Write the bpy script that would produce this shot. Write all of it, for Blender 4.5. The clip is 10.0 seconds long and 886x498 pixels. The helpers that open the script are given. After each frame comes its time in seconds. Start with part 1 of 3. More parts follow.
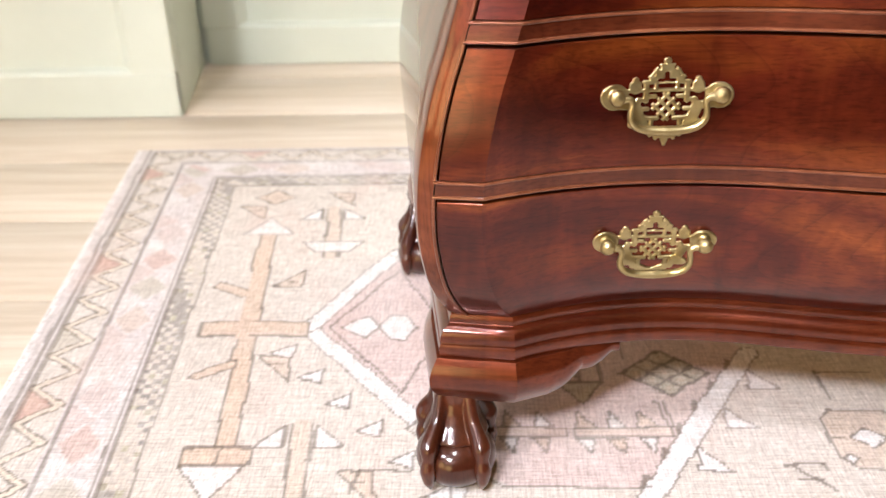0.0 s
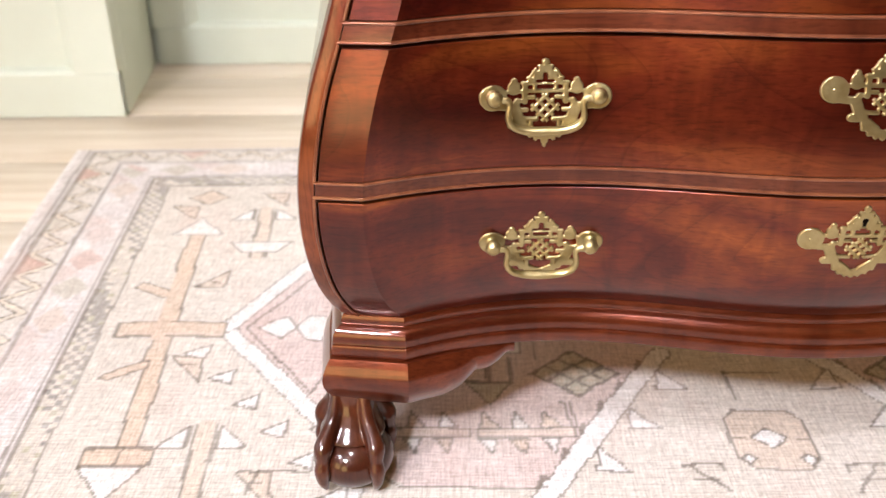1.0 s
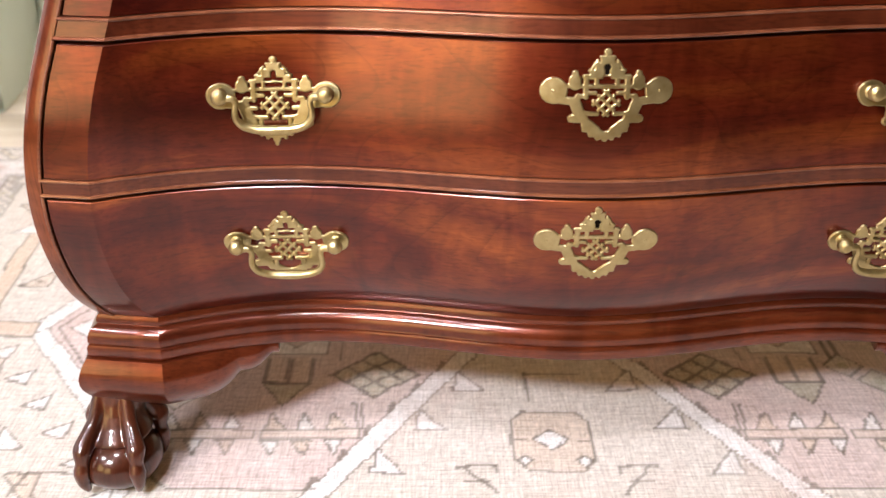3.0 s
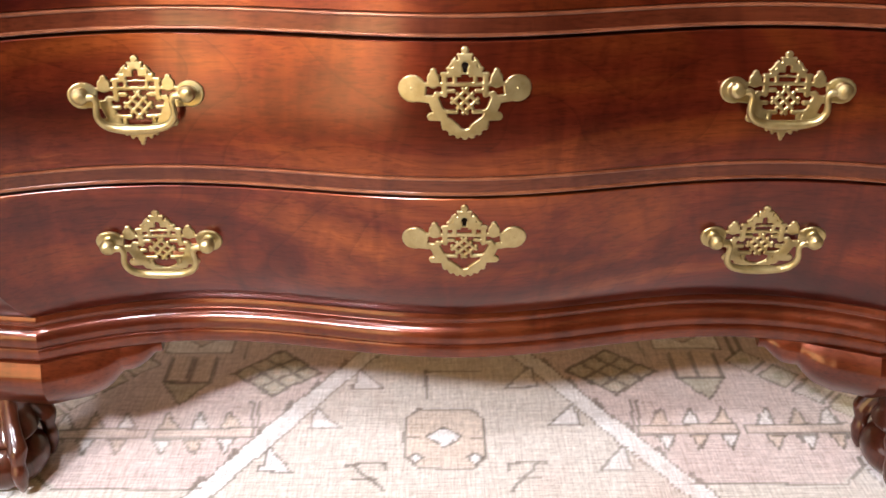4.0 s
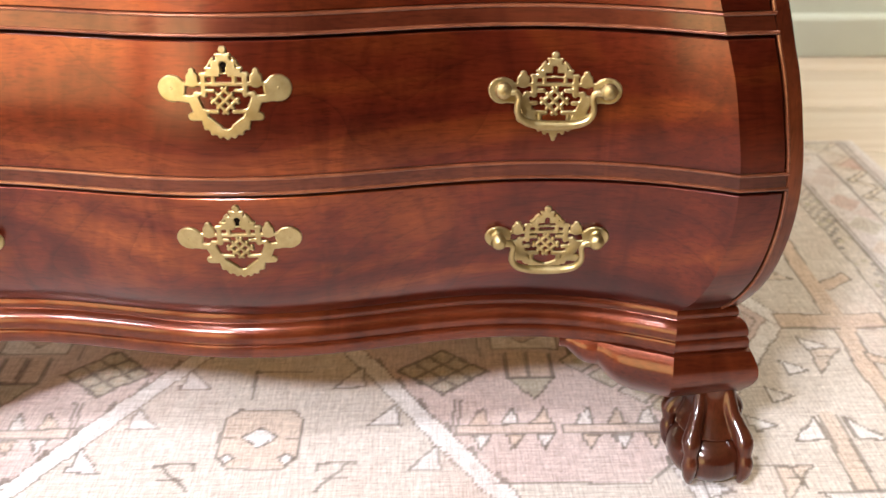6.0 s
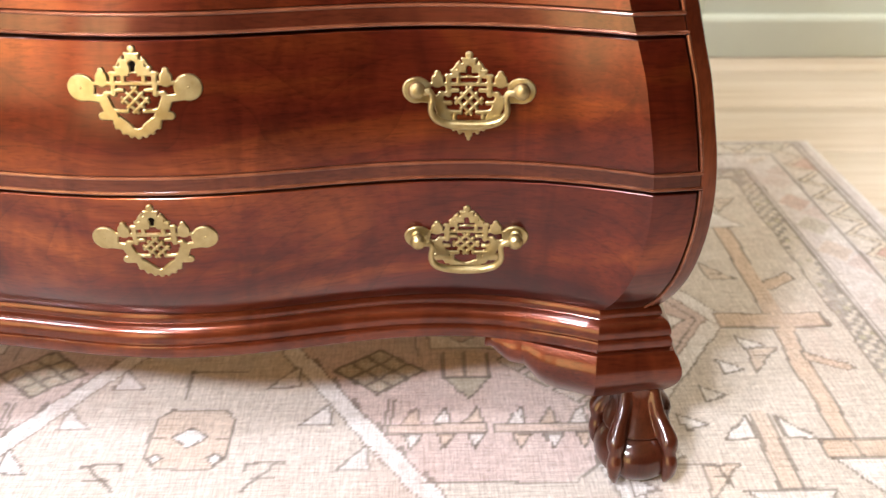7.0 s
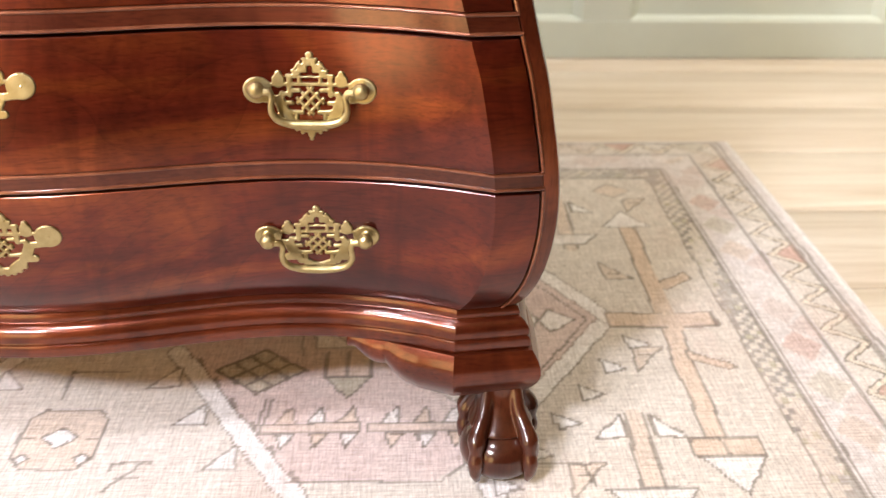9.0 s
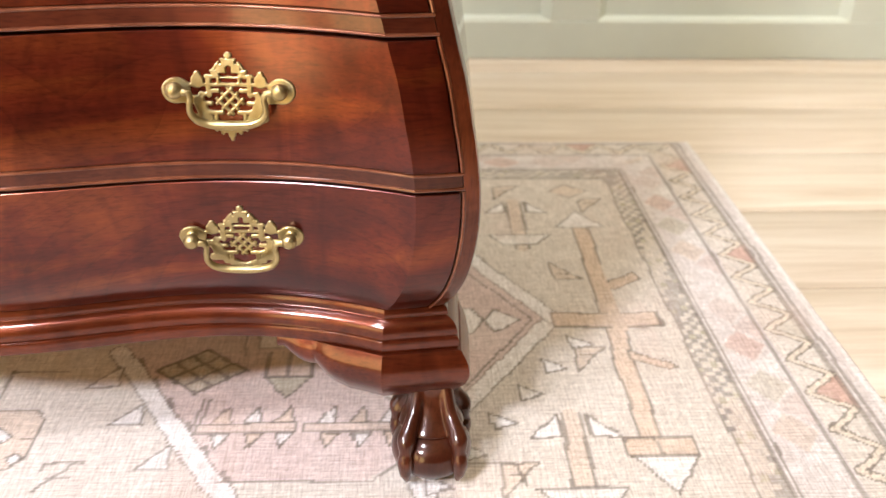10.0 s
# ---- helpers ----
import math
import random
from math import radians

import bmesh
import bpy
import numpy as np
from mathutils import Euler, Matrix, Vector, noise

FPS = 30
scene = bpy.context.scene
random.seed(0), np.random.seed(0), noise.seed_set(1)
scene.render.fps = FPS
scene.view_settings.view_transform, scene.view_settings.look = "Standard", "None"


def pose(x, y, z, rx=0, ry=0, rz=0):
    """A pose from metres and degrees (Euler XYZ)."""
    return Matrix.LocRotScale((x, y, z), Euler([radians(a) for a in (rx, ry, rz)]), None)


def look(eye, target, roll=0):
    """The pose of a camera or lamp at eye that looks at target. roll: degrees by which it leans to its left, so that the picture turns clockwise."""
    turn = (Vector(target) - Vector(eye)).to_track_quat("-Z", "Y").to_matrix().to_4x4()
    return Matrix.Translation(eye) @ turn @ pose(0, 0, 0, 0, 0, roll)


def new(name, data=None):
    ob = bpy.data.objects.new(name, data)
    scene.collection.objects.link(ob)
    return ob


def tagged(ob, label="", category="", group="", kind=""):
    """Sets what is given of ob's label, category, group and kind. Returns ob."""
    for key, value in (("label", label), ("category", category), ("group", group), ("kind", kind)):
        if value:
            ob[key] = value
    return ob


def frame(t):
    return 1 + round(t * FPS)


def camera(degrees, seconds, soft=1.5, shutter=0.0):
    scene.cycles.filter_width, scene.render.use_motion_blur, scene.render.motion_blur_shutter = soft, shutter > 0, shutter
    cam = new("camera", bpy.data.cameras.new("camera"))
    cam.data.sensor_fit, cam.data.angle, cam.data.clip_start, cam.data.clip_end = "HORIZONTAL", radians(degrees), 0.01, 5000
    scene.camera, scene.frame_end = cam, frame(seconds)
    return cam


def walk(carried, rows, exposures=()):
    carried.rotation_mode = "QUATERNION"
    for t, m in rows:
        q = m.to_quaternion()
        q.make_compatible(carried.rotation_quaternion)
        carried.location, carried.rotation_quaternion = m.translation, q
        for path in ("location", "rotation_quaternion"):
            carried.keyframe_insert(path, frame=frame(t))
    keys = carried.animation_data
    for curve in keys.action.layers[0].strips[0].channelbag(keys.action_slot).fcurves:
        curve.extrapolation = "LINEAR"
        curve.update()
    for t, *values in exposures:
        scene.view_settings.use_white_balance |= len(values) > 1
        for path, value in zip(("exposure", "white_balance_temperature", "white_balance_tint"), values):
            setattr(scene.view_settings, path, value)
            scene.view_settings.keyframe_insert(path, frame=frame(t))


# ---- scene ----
cam = camera(50.0, 10.0)
PATH = [
    (0, (-0.364, -0.69, 0.577), (-0.44, 1.082, -0.347), -1.6),
    (0.5, (-0.324, -0.69, 0.576), (-0.389, 1.083, -0.347), -1.4),
    (1, (-0.282, -0.688, 0.575), (-0.336, 1.085, -0.348), -1.2),
    (1.5, (-0.237, -0.686, 0.573), (-0.283, 1.088, -0.35), -1.1),
    (2, (-0.193, -0.684, 0.571), (-0.227, 1.09, -0.352), -0.9),
    (2.5, (-0.146, -0.684, 0.571), (-0.172, 1.09, -0.352), -0.8),
    (2.7, (-0.126, -0.682, 0.569), (-0.147, 1.094, -0.351), -0.5),
    (4, (-0.004, -0.68, 0.57), (0.004, 1.091, -0.358), -0.3),
    (4.5, (0.039, -0.682, 0.57), (0.057, 1.09, -0.357), -0.1),
    (5, (0.084, -0.681, 0.57), (0.102, 1.091, -0.358), -0.1),
    (5.5, (0.122, -0.682, 0.569), (0.149, 1.091, -0.357), 0.0),
    (7, (0.211, -0.685, 0.569), (0.27, 1.087, -0.356), 0.4),
    (7.5, (0.237, -0.686, 0.569), (0.303, 1.087, -0.356), 0.5),
    (8, (0.264, -0.686, 0.569), (0.337, 1.086, -0.356), 0.6),
    (8.5, (0.291, -0.688, 0.57), (0.371, 1.083, -0.354), 0.7),
    (9, (0.318, -0.69, 0.571), (0.407, 1.081, -0.355), 0.9),
    (9.5, (0.346, -0.691, 0.571), (0.441, 1.079, -0.354), 1.0),
    (10, (0.374, -0.694, 0.573), (0.474, 1.076, -0.353), 1.1),
]
EXPOSURES = [(0, -0.20), (2.5, -0.16), (5, -0.02), (7.5, 0.04), (10, 0.05)]
walk(cam, [(t, look(eye, target, roll)) for t, eye, target, roll in PATH], EXPOSURES)

cam.data.dof.use_dof = True
cam.data.dof.focus_distance = 0.74
cam.data.dof.aperture_fstop = 7.0

# ---- light ----
world = bpy.data.worlds.new("world")
scene.world = world
world.use_nodes = True
world.node_tree.nodes["Background"].inputs[0].default_value = (0.9, 0.95, 1.0, 1)
world.node_tree.nodes["Background"].inputs[1].default_value = 0.2


def overhead_light(x, y, size, watts, aim=None, spread=125, tint=(0.95, 0.975, 1.085)):
    """An unseen round light under the ceiling: straight down, or turned to a point."""
    data = bpy.data.lights.new("overhead_light", "AREA")
    data.spread = radians(spread)
    data.shape, data.size, data.energy, data.color = "DISK", size, watts, tint
    lamp = new("overhead_light", data)
    lamp.matrix_world = look((x, y, 2.44), aim) if aim else Matrix.Translation((x, y, 2.44))
    return lamp


ROOM_W, ROOM_E, ROOM_S, ROOM_TOP = -2.9, 3.2, -4.6, 2.5
overhead_light(-1.30, -2.30, 0.50, 23, (-0.1, 0.5, 0.05), 54)
overhead_light(-0.50, -1.00, 0.30, 7.2, (0.0, 0.35, 0.0), 75)
overhead_light(-2.00, -1.40, 0.44, 14, (-0.1, 0.2, 0.1), 95)
# added fill without a known source, brightens the floor behind the chest
overhead_light(1.40, 0.85, 0.20, 21, tint=(1.0, 0.93, 0.82))


def fill_pane(name, width, height, watts, tint, at, aim):
    """An added pane of fill light, set in an opening of an unseen wall."""
    data = bpy.data.lights.new(name, "AREA")
    data.shape, data.size, data.size_y, data.energy, data.color = "RECTANGLE", width, height, watts, tint
    lamp = new(name, data)
    lamp.matrix_world = look(at, aim)
    return lamp


# warm fill from an added opening in the south wall, behind the camera and well to the west of it
GAP_X0, GAP_X1, GAP_TOP = -2.75, -1.45, 2.05
fill_pane("south_fill", GAP_X1 - GAP_X0, GAP_TOP - 0.1, 50, (1.0, 0.68, 0.28),
              ((GAP_X0 + GAP_X1) / 2, ROOM_S - 0.02, GAP_TOP / 2 + 0.05), ((GAP_X0 + GAP_X1) / 2, 0, GAP_TOP / 2 + 0.05))

# more added fill, from two openings in the unseen west wall: y0, y1, z0, z1
WEST_GAPS = [(-4.2, -2.3, 0.35, 2.05), (-1.5, 0.5, 0.35, 1.75)]
for (y0, y1, z0, z1), watts, tint in zip(WEST_GAPS, (58, 24), ((1.0, 0.68, 0.28), (1.0, 0.96, 0.96))):
    fill_pane("west_fill", y1 - y0, z1 - z0, watts, tint, (ROOM_W - 0.02, (y0 + y1) / 2, (z0 + z1) / 2), (0, (y0 + y1) / 2, (z0 + z1) / 2))

# ---- materials ----
def nodes_of(name):
    m = bpy.data.materials.new(name)
    m.use_nodes = True
    t = m.node_tree
    return m, t, t.nodes["Principled BSDF"]


def add(t, kind, **settings):
    n = t.nodes.new(kind)
    for key, value in settings.items():
        n.inputs[key.replace("_", " ")].default_value = value
    return n


def ramp_of(t, fac, stops):
    r = t.nodes.new("ShaderNodeValToRGB")
    r.color_ramp.elements[0].position, r.color_ramp.elements[0].color = stops[0][0], (*stops[0][1], 1)
    r.color_ramp.elements[1].position, r.color_ramp.elements[1].color = stops[-1][0], (*stops[-1][1], 1)
    for p, c in stops[1:-1]:
        r.color_ramp.elements.new(p).color = (*c, 1)
    t.links.new(fac, r.inputs[0])
    return r.outputs[0]


def scaled_coords(t, scale, source="Object"):
    c = t.nodes.new("ShaderNodeTexCoord")
    m = t.nodes.new("ShaderNodeMapping")
    m.inputs["Scale"].default_value = scale
    t.links.new(c.outputs[source], m.inputs[0])
    return m.outputs[0]


def mixed(t, fac, a, b, mode="MIX"):
    n = t.nodes.new("ShaderNodeMix")
    n.data_type, n.blend_type = "RGBA", mode
    if isinstance(fac, float):
        n.inputs[0].default_value = fac
    else:
        t.links.new(fac, n.inputs[0])
    for value, slot in ((a, n.inputs[6]), (b, n.inputs[7])):
        if isinstance(value, tuple):
            slot.default_value = (*value, 1)
        else:
            t.links.new(value, slot)
    return n.outputs[2]


def bump_to(t, bsdf, height, strength, distance, coat=False):
    b = add(t, "ShaderNodeBump", Strength=strength, Distance=distance)
    t.links.new(height, b.inputs["Height"])
    t.links.new(b.outputs[0], bsdf.inputs["Normal"])
    if coat:
        t.links.new(b.outputs[0], bsdf.inputs["Coat Normal"])


def mahogany(name, dark, mid, light, along=(1, 1, 1), rough=0.42, gloss=0.10, lustre=0.25, contour=0.35, mid_glow=0.0):
    """Lacquered red-brown wood: broad figure, cross ripple, growth lines, fine grain along one axis, short pores."""
    m, t, p = nodes_of(name)
    figure = add(t, "ShaderNodeTexNoise", Scale=3.4, Detail=4.0, Roughness=0.55, Distortion=1.6)
    t.links.new(scaled_coords(t, tuple(0.55 if a else 2.1 for a in along)), figure.inputs[0])
    ripple = add(t, "ShaderNodeTexNoise", Scale=15.0, Detail=3.0, Roughness=0.6, Distortion=1.0)
    t.links.new(scaled_coords(t, tuple(1.6 if a else 0.55 for a in along)), ripple.inputs[0])
    grain = add(t, "ShaderNodeTexNoise", Scale=90.0, Detail=5.0, Roughness=0.7, Distortion=0.6)
    t.links.new(scaled_coords(t, tuple(0.07 if a else 3.4 for a in along)), grain.inputs[0])
    pores = add(t, "ShaderNodeTexNoise", Scale=460.0, Detail=2.0, Roughness=0.5)
    t.links.new(scaled_coords(t, tuple(0.07 if a else 1.0 for a in along)), pores.inputs[0])
    swell = add(t, "ShaderNodeTexNoise", Scale=2.3, Detail=1.0, Roughness=0.4, Distortion=0.8)
    t.links.new(scaled_coords(t, tuple(0.9 if a else 2.2 for a in along)), swell.inputs[0])
    times = t.nodes.new("ShaderNodeMath")
    times.operation = "MULTIPLY"
    times.inputs[1].default_value = 19.0
    t.links.new(swell.outputs[0], times.inputs[0])
    ring = t.nodes.new("ShaderNodeMath")
    ring.operation = "FRACT"
    t.links.new(times.outputs[0], ring.inputs[0])
    tone = figure.outputs[0]
    if mid_glow:
        # painted light: each front is paler about its middle than towards its ends
        split = t.nodes.new("ShaderNodeSeparateXYZ")
        t.links.new(scaled_coords(t, (1, 1, 1)), split.inputs[0])
        away = t.nodes.new("ShaderNodeMath")
        away.operation = "ABSOLUTE"
        t.links.new(split.outputs[0], away.inputs[0])
        pale = t.nodes.new("ShaderNodeMapRange")
        pale.interpolation_type = "SMOOTHSTEP"
        pale.inputs["From Min"].default_value, pale.inputs["From Max"].default_value = 0.0, 0.40
        pale.inputs["To Min"].default_value, pale.inputs["To Max"].default_value = mid_glow, -mid_glow
        t.links.new(away.outputs[0], pale.inputs[0])
        total = t.nodes.new("ShaderNodeMath")
        t.links.new(tone, total.inputs[0])
        t.links.new(pale.outputs[0], total.inputs[1])
        tone = total.outputs[0]
    base = ramp_of(t, tone, [(0.30, dark), (0.50, mid), (0.70, light)])
    curl = ramp_of(t, ripple.outputs[0], [(0.34, (0.66, 0.58, 0.54)), (0.62, (1.22, 1.30, 1.34))])
    lines = ramp_of(t, ring.outputs[0], [(0.0, (0.52, 0.45, 0.42)), (0.10, (0.94, 0.93, 0.92)), (0.5, (1.06, 1.06, 1.06)), (1.0, (0.97, 0.96, 0.95))])
    streak = ramp_of(t, grain.outputs[0], [(0.36, (0.74, 0.68, 0.64)), (0.62, (1.16, 1.16, 1.16))])
    speck = ramp_of(t, pores.outputs[0], [(0.36, (0.62, 0.56, 0.52)), (0.46, (1, 1, 1))])
    colour = mixed(t, 0.8, base, curl, "MULTIPLY")
    colour = mixed(t, contour, colour, lines, "MULTIPLY")
    colour = mixed(t, 0.6, colour, streak, "MULTIPLY")
    colour = mixed(t, 0.55, colour, speck, "MULTIPLY")
    t.links.new(colour, p.inputs["Base Color"])
    p.inputs["Roughness"].default_value = rough
    p.inputs["Metallic"].default_value = lustre
    p.inputs["Coat Weight"].default_value = 0.85
    p.inputs["Coat Roughness"].default_value = gloss
    p.inputs["Coat IOR"].default_value = 1.5
    p.inputs["Specular IOR Level"].default_value = 0.15
    bump_to(t, p, grain.outputs[0], 0.10, 0.0005)
    return m


DRAWER_WOOD = mahogany("drawer_mahogany", (0.052, 0.0040, 0.0030), (0.114, 0.0138, 0.0044), (0.275, 0.062, 0.0110), (1, 0, 0), 0.28, 0.18, 0.70, 0.45, 0.04)
STILE_WOOD = mahogany("stile_mahogany", (0.055, 0.0090, 0.0040), (0.100, 0.0190, 0.0070), (0.16, 0.038, 0.012), (0, 0, 1), 0.30, 0.12, 0.5, 0.1)
RAIL_WOOD = mahogany("rail_mahogany", (0.045, 0.008, 0.0035), (0.085, 0.0165, 0.0065), (0.13, 0.030, 0.011), (1, 0, 0), 0.34, 0.14, 0.5, 0.1)
END_WOOD = mahogany("moulding_mahogany", (0.060, 0.0085, 0.0036), (0.120, 0.0220, 0.0070), (0.20, 0.050, 0.0140), (1, 0, 0), 0.28, 0.13, 0.55, 0.1)
BEAD_WOOD = mahogany("bead_mahogany", (0.10, 0.03, 0.014), (0.17, 0.052, 0.024), (0.24, 0.085, 0.038), (1, 0, 0), 0.30, 0.08, 0.3, 0.0)
SIDE_WOOD = mahogany("side_mahogany", (0.060, 0.009, 0.005), (0.110, 0.019, 0.010), (0.15, 0.036, 0.016), (0, 1, 0), 0.30, 0.05, 0.1)
FOOT_WOOD = mahogany("carved_mahogany", (0.028, 0.006, 0.003), (0.06, 0.0135, 0.006), (0.10, 0.027, 0.010), (0, 0, 1), 0.30, 0.10, 0.15, 0.1)


def brass_material():
    m, t, p = nodes_of("satin_brass")
    n = add(t, "ShaderNodeTexNoise", Scale=90.0, Detail=4.0, Roughness=0.6)
    t.links.new(scaled_coords(t, (1, 1, 1)), n.inputs[0])
    t.links.new(ramp_of(t, n.outputs[0], [(0.3, (0.36, 0.285, 0.130)), (0.65, (0.48, 0.40, 0.215))]), p.inputs["Base Color"])
    p.inputs["Metallic"].default_value = 1.0
    r = t.nodes.new("ShaderNodeMapRange")
    r.inputs["To Min"].default_value, r.inputs["To Max"].default_value = 0.32, 0.46
    t.links.new(n.outputs[0], r.inputs[0])
    t.links.new(r.outputs[0], p.inputs["Roughness"])
    fine = add(t, "ShaderNodeTexNoise", Scale=500.0, Detail=2.0)
    bump_to(t, p, fine.outputs[0], 0.05, 0.0004)
    return m


BRASS = brass_material()


def plain(name, colour, rough, spread=0.06, scale=6.0, fine=140.0, bump=0.06):
    m, t, p = nodes_of(name)
    n = add(t, "ShaderNodeTexNoise", Scale=scale, Detail=5.0, Roughness=0.6)
    t.links.new(scaled_coords(t, (1, 1, 1)), n.inputs[0])
    lo = tuple(max(0.0, c * (1 - spread)) for c in colour)
    hi = tuple(min(1.0, c * (1 + spread)) for c in colour)
    t.links.new(ramp_of(t, n.outputs[0], [(0.3, lo), (0.7, hi)]), p.inputs["Base Color"])
    p.inputs["Roughness"].default_value = rough
    f = add(t, "ShaderNodeTexNoise", Scale=fine, Detail=3.0)
    t.links.new(scaled_coords(t, (1, 1, 1)), f.inputs[0])
    bump_to(t, p, f.outputs[0], bump, 0.001)
    return m


SAGE = plain("sage_paint", (0.60, 0.64, 0.55), 0.42, 0.04)
WHITE = plain("white_paint", (0.62, 0.61, 0.58), 0.6, 0.03)
# for walls out of view, kept dark so the polished drawers reflect little
DIM_UMBER = plain("dim_umber", (0.13, 0.105, 0.055), 0.7, 0.1)
# for the unseen ceiling, yellowed so its bounce warms the shadows
WARM_BOUNCE = plain("warm_bounce_cream", (0.66, 0.58, 0.36), 0.6, 0.03)
HOLE = plain("dark_hole", (0.006, 0.004, 0.003), 1.0)
HOLE.node_tree.nodes["Principled BSDF"].inputs["Specular IOR Level"].default_value = 0.0
# for the case's unseen underside, orange enough to bounce warm light onto the rug
PINE = plain("raw_pine", (0.46, 0.27, 0.115), 0.7, 0.15, 20)
CARCASS = plain("raw_wood", (0.10, 0.05, 0.028), 0.7, 0.2, 20)


def oak_material():
    m, t, p = nodes_of("pale_oak")
    info = t.nodes.new("ShaderNodeObjectInfo")
    c = t.nodes.new("ShaderNodeTexCoord")
    shift = t.nodes.new("ShaderNodeVectorMath")
    shift.operation = "MULTIPLY_ADD"
    t.links.new(info.outputs["Random"], shift.inputs[0])
    shift.inputs[1].default_value = (37.0, 53.0, 11.0)
    t.links.new(c.outputs["Object"], shift.inputs[2])
    mp = t.nodes.new("ShaderNodeMapping")
    mp.inputs["Scale"].default_value = (0.5, 9.0, 1.0)
    t.links.new(shift.outputs[0], mp.inputs[0])
    grain = add(t, "ShaderNodeTexNoise", Scale=3.2, Detail=7.0, Roughness=0.62, Distortion=0.6)
    t.links.new(mp.outputs[0], grain.inputs[0])
    mp2 = t.nodes.new("ShaderNodeMapping")
    mp2.inputs["Scale"].default_value = (1.2, 40.0, 1.0)
    t.links.new(shift.outputs[0], mp2.inputs[0])
    fine = add(t, "ShaderNodeTexNoise", Scale=8.0, Detail=5.0, Roughness=0.7)
    t.links.new(mp2.outputs[0], fine.inputs[0])
    base = ramp_of(t, grain.outputs[0], [(0.3, (0.56, 0.46, 0.35)), (0.52, (0.68, 0.59, 0.49)), (0.7, (0.76, 0.69, 0.60))])
    streak = ramp_of(t, fine.outputs[0], [(0.3, (0.86, 0.82, 0.78)), (0.6, (1, 1, 1))])
    tone = ramp_of(t, info.outputs["Random"], [(0.0, (0.88, 0.86, 0.84)), (1.0, (1.06, 1.05, 1.04))])
    t.links.new(mixed(t, 1.0, mixed(t, 0.8, base, streak, "MULTIPLY"), tone, "MULTIPLY"), p.inputs["Base Color"])
    p.inputs["Roughness"].default_value = 0.38
    bump_to(t, p, fine.outputs[0], 0.08, 0.001)
    return m


OAK = oak_material()


def rug_material():
    """Flat-woven printed pile: the woven colours come from the knots, faded and worn by noise."""
    m, t, p = nodes_of("faded_woven_wool")
    knots = t.nodes.new("ShaderNodeAttribute")
    knots.attribute_name = "knots"
    fade = add(t, "ShaderNodeTexNoise", Scale=9.0, Detail=6.0, Roughness=0.65)
    t.links.new(scaled_coords(t, (1, 1, 1)), fade.inputs[0])
    warp = add(t, "ShaderNodeTexNoise", Scale=70.0, Detail=4.0, Roughness=0.75)
    t.links.new(scaled_coords(t, (6.0, 0.5, 1)), warp.inputs[0])
    weft = add(t, "ShaderNodeTexNoise", Scale=70.0, Detail=4.0, Roughness=0.75)
    t.links.new(scaled_coords(t, (0.4, 6.0, 1)), weft.inputs[0])
    worn = ramp_of(t, fade.outputs[0], [(0.45, (0, 0, 0)), (0.75, (0.4, 0.4, 0.4))])
    colour = mixed(t, worn, knots.outputs["Color"], (0.74, 0.69, 0.64))
    blush = add(t, "ShaderNodeTexNoise", Scale=5.0, Detail=5.0, Roughness=0.7)
    t.links.new(scaled_coords(t, (1.6, 0.7, 1)), blush.inputs[0])
    colour = mixed(t, ramp_of(t, blush.outputs[0], [(0.52, (0, 0, 0)), (0.75, (0.5, 0.5, 0.5))]), colour, (0.60, 0.43, 0.38))
    for source, amount in ((warp, 0.55), (weft, 0.55)):
        threads = ramp_of(t, source.outputs[0], [(0.36, (0.62, 0.57, 0.52)), (0.60, (1.12, 1.12, 1.12))])
        colour = mixed(t, amount, colour, threads, "MULTIPLY")
    t.links.new(colour, p.inputs["Base Color"])
    p.inputs["Roughness"].default_value = 0.95
    p.inputs["Specular IOR Level"].default_value = 0.15
    p.inputs["Sheen Weight"].default_value = 0.15
    b1 = add(t, "ShaderNodeBump", Strength=0.35, Distance=0.0012)
    t.links.new(warp.outputs[0], b1.inputs["Height"])
    b2 = add(t, "ShaderNodeBump", Strength=0.35, Distance=0.0012)
    t.links.new(weft.outputs[0], b2.inputs["Height"])
    t.links.new(b1.outputs[0], b2.inputs["Normal"])
    t.links.new(b2.outputs[0], p.inputs["Normal"])
    return m


WOOL = rug_material()


# ---- mesh helpers ----
def finish(bm, name, material, smooth=True, sharp=24):
    bmesh.ops.recalc_face_normals(bm, faces=bm.faces)
    data = bpy.data.meshes.new(name)
    bm.to_mesh(data)
    bm.free()
    data.materials.append(material)
    if smooth:
        data.shade_smooth()
        data.set_sharp_from_angle(angle=radians(sharp))
    return data


def part(name, bm, material, parent, label="", smooth=True, sharp=24):
    ob = new(name, finish(bm, name, material, smooth, sharp))
    ob.parent = parent
    return tagged(ob, label)


def box(bm, x0, x1, y0, y1, z0, z1, bevel=0.0):
    made = bmesh.ops.create_cube(bm, size=1.0, matrix=Matrix.Translation(((x0 + x1) / 2, (y0 + y1) / 2, (z0 + z1) / 2)) @ Matrix.Diagonal((x1 - x0, y1 - y0, z1 - z0, 1)))
    if bevel:
        edges = list({e for v in made["verts"] for e in v.link_edges})
        bmesh.ops.bevel(bm, geom=edges, offset=bevel, segments=2, affect="EDGES", profile=0.5)
    return bm


def grid_faces(bm, rows, closed=False):
    """Quads between rows of points of one length; returns the rows of vertices."""
    made = [[bm.verts.new(p) for p in row] for row in rows]
    n = len(made[0])
    for a, b in zip(made, made[1:]):
        for i in range(n if closed else n - 1):
            j = (i + 1) % n
            bm.faces.new((a[i], a[j], b[j], b[i]))
    return made


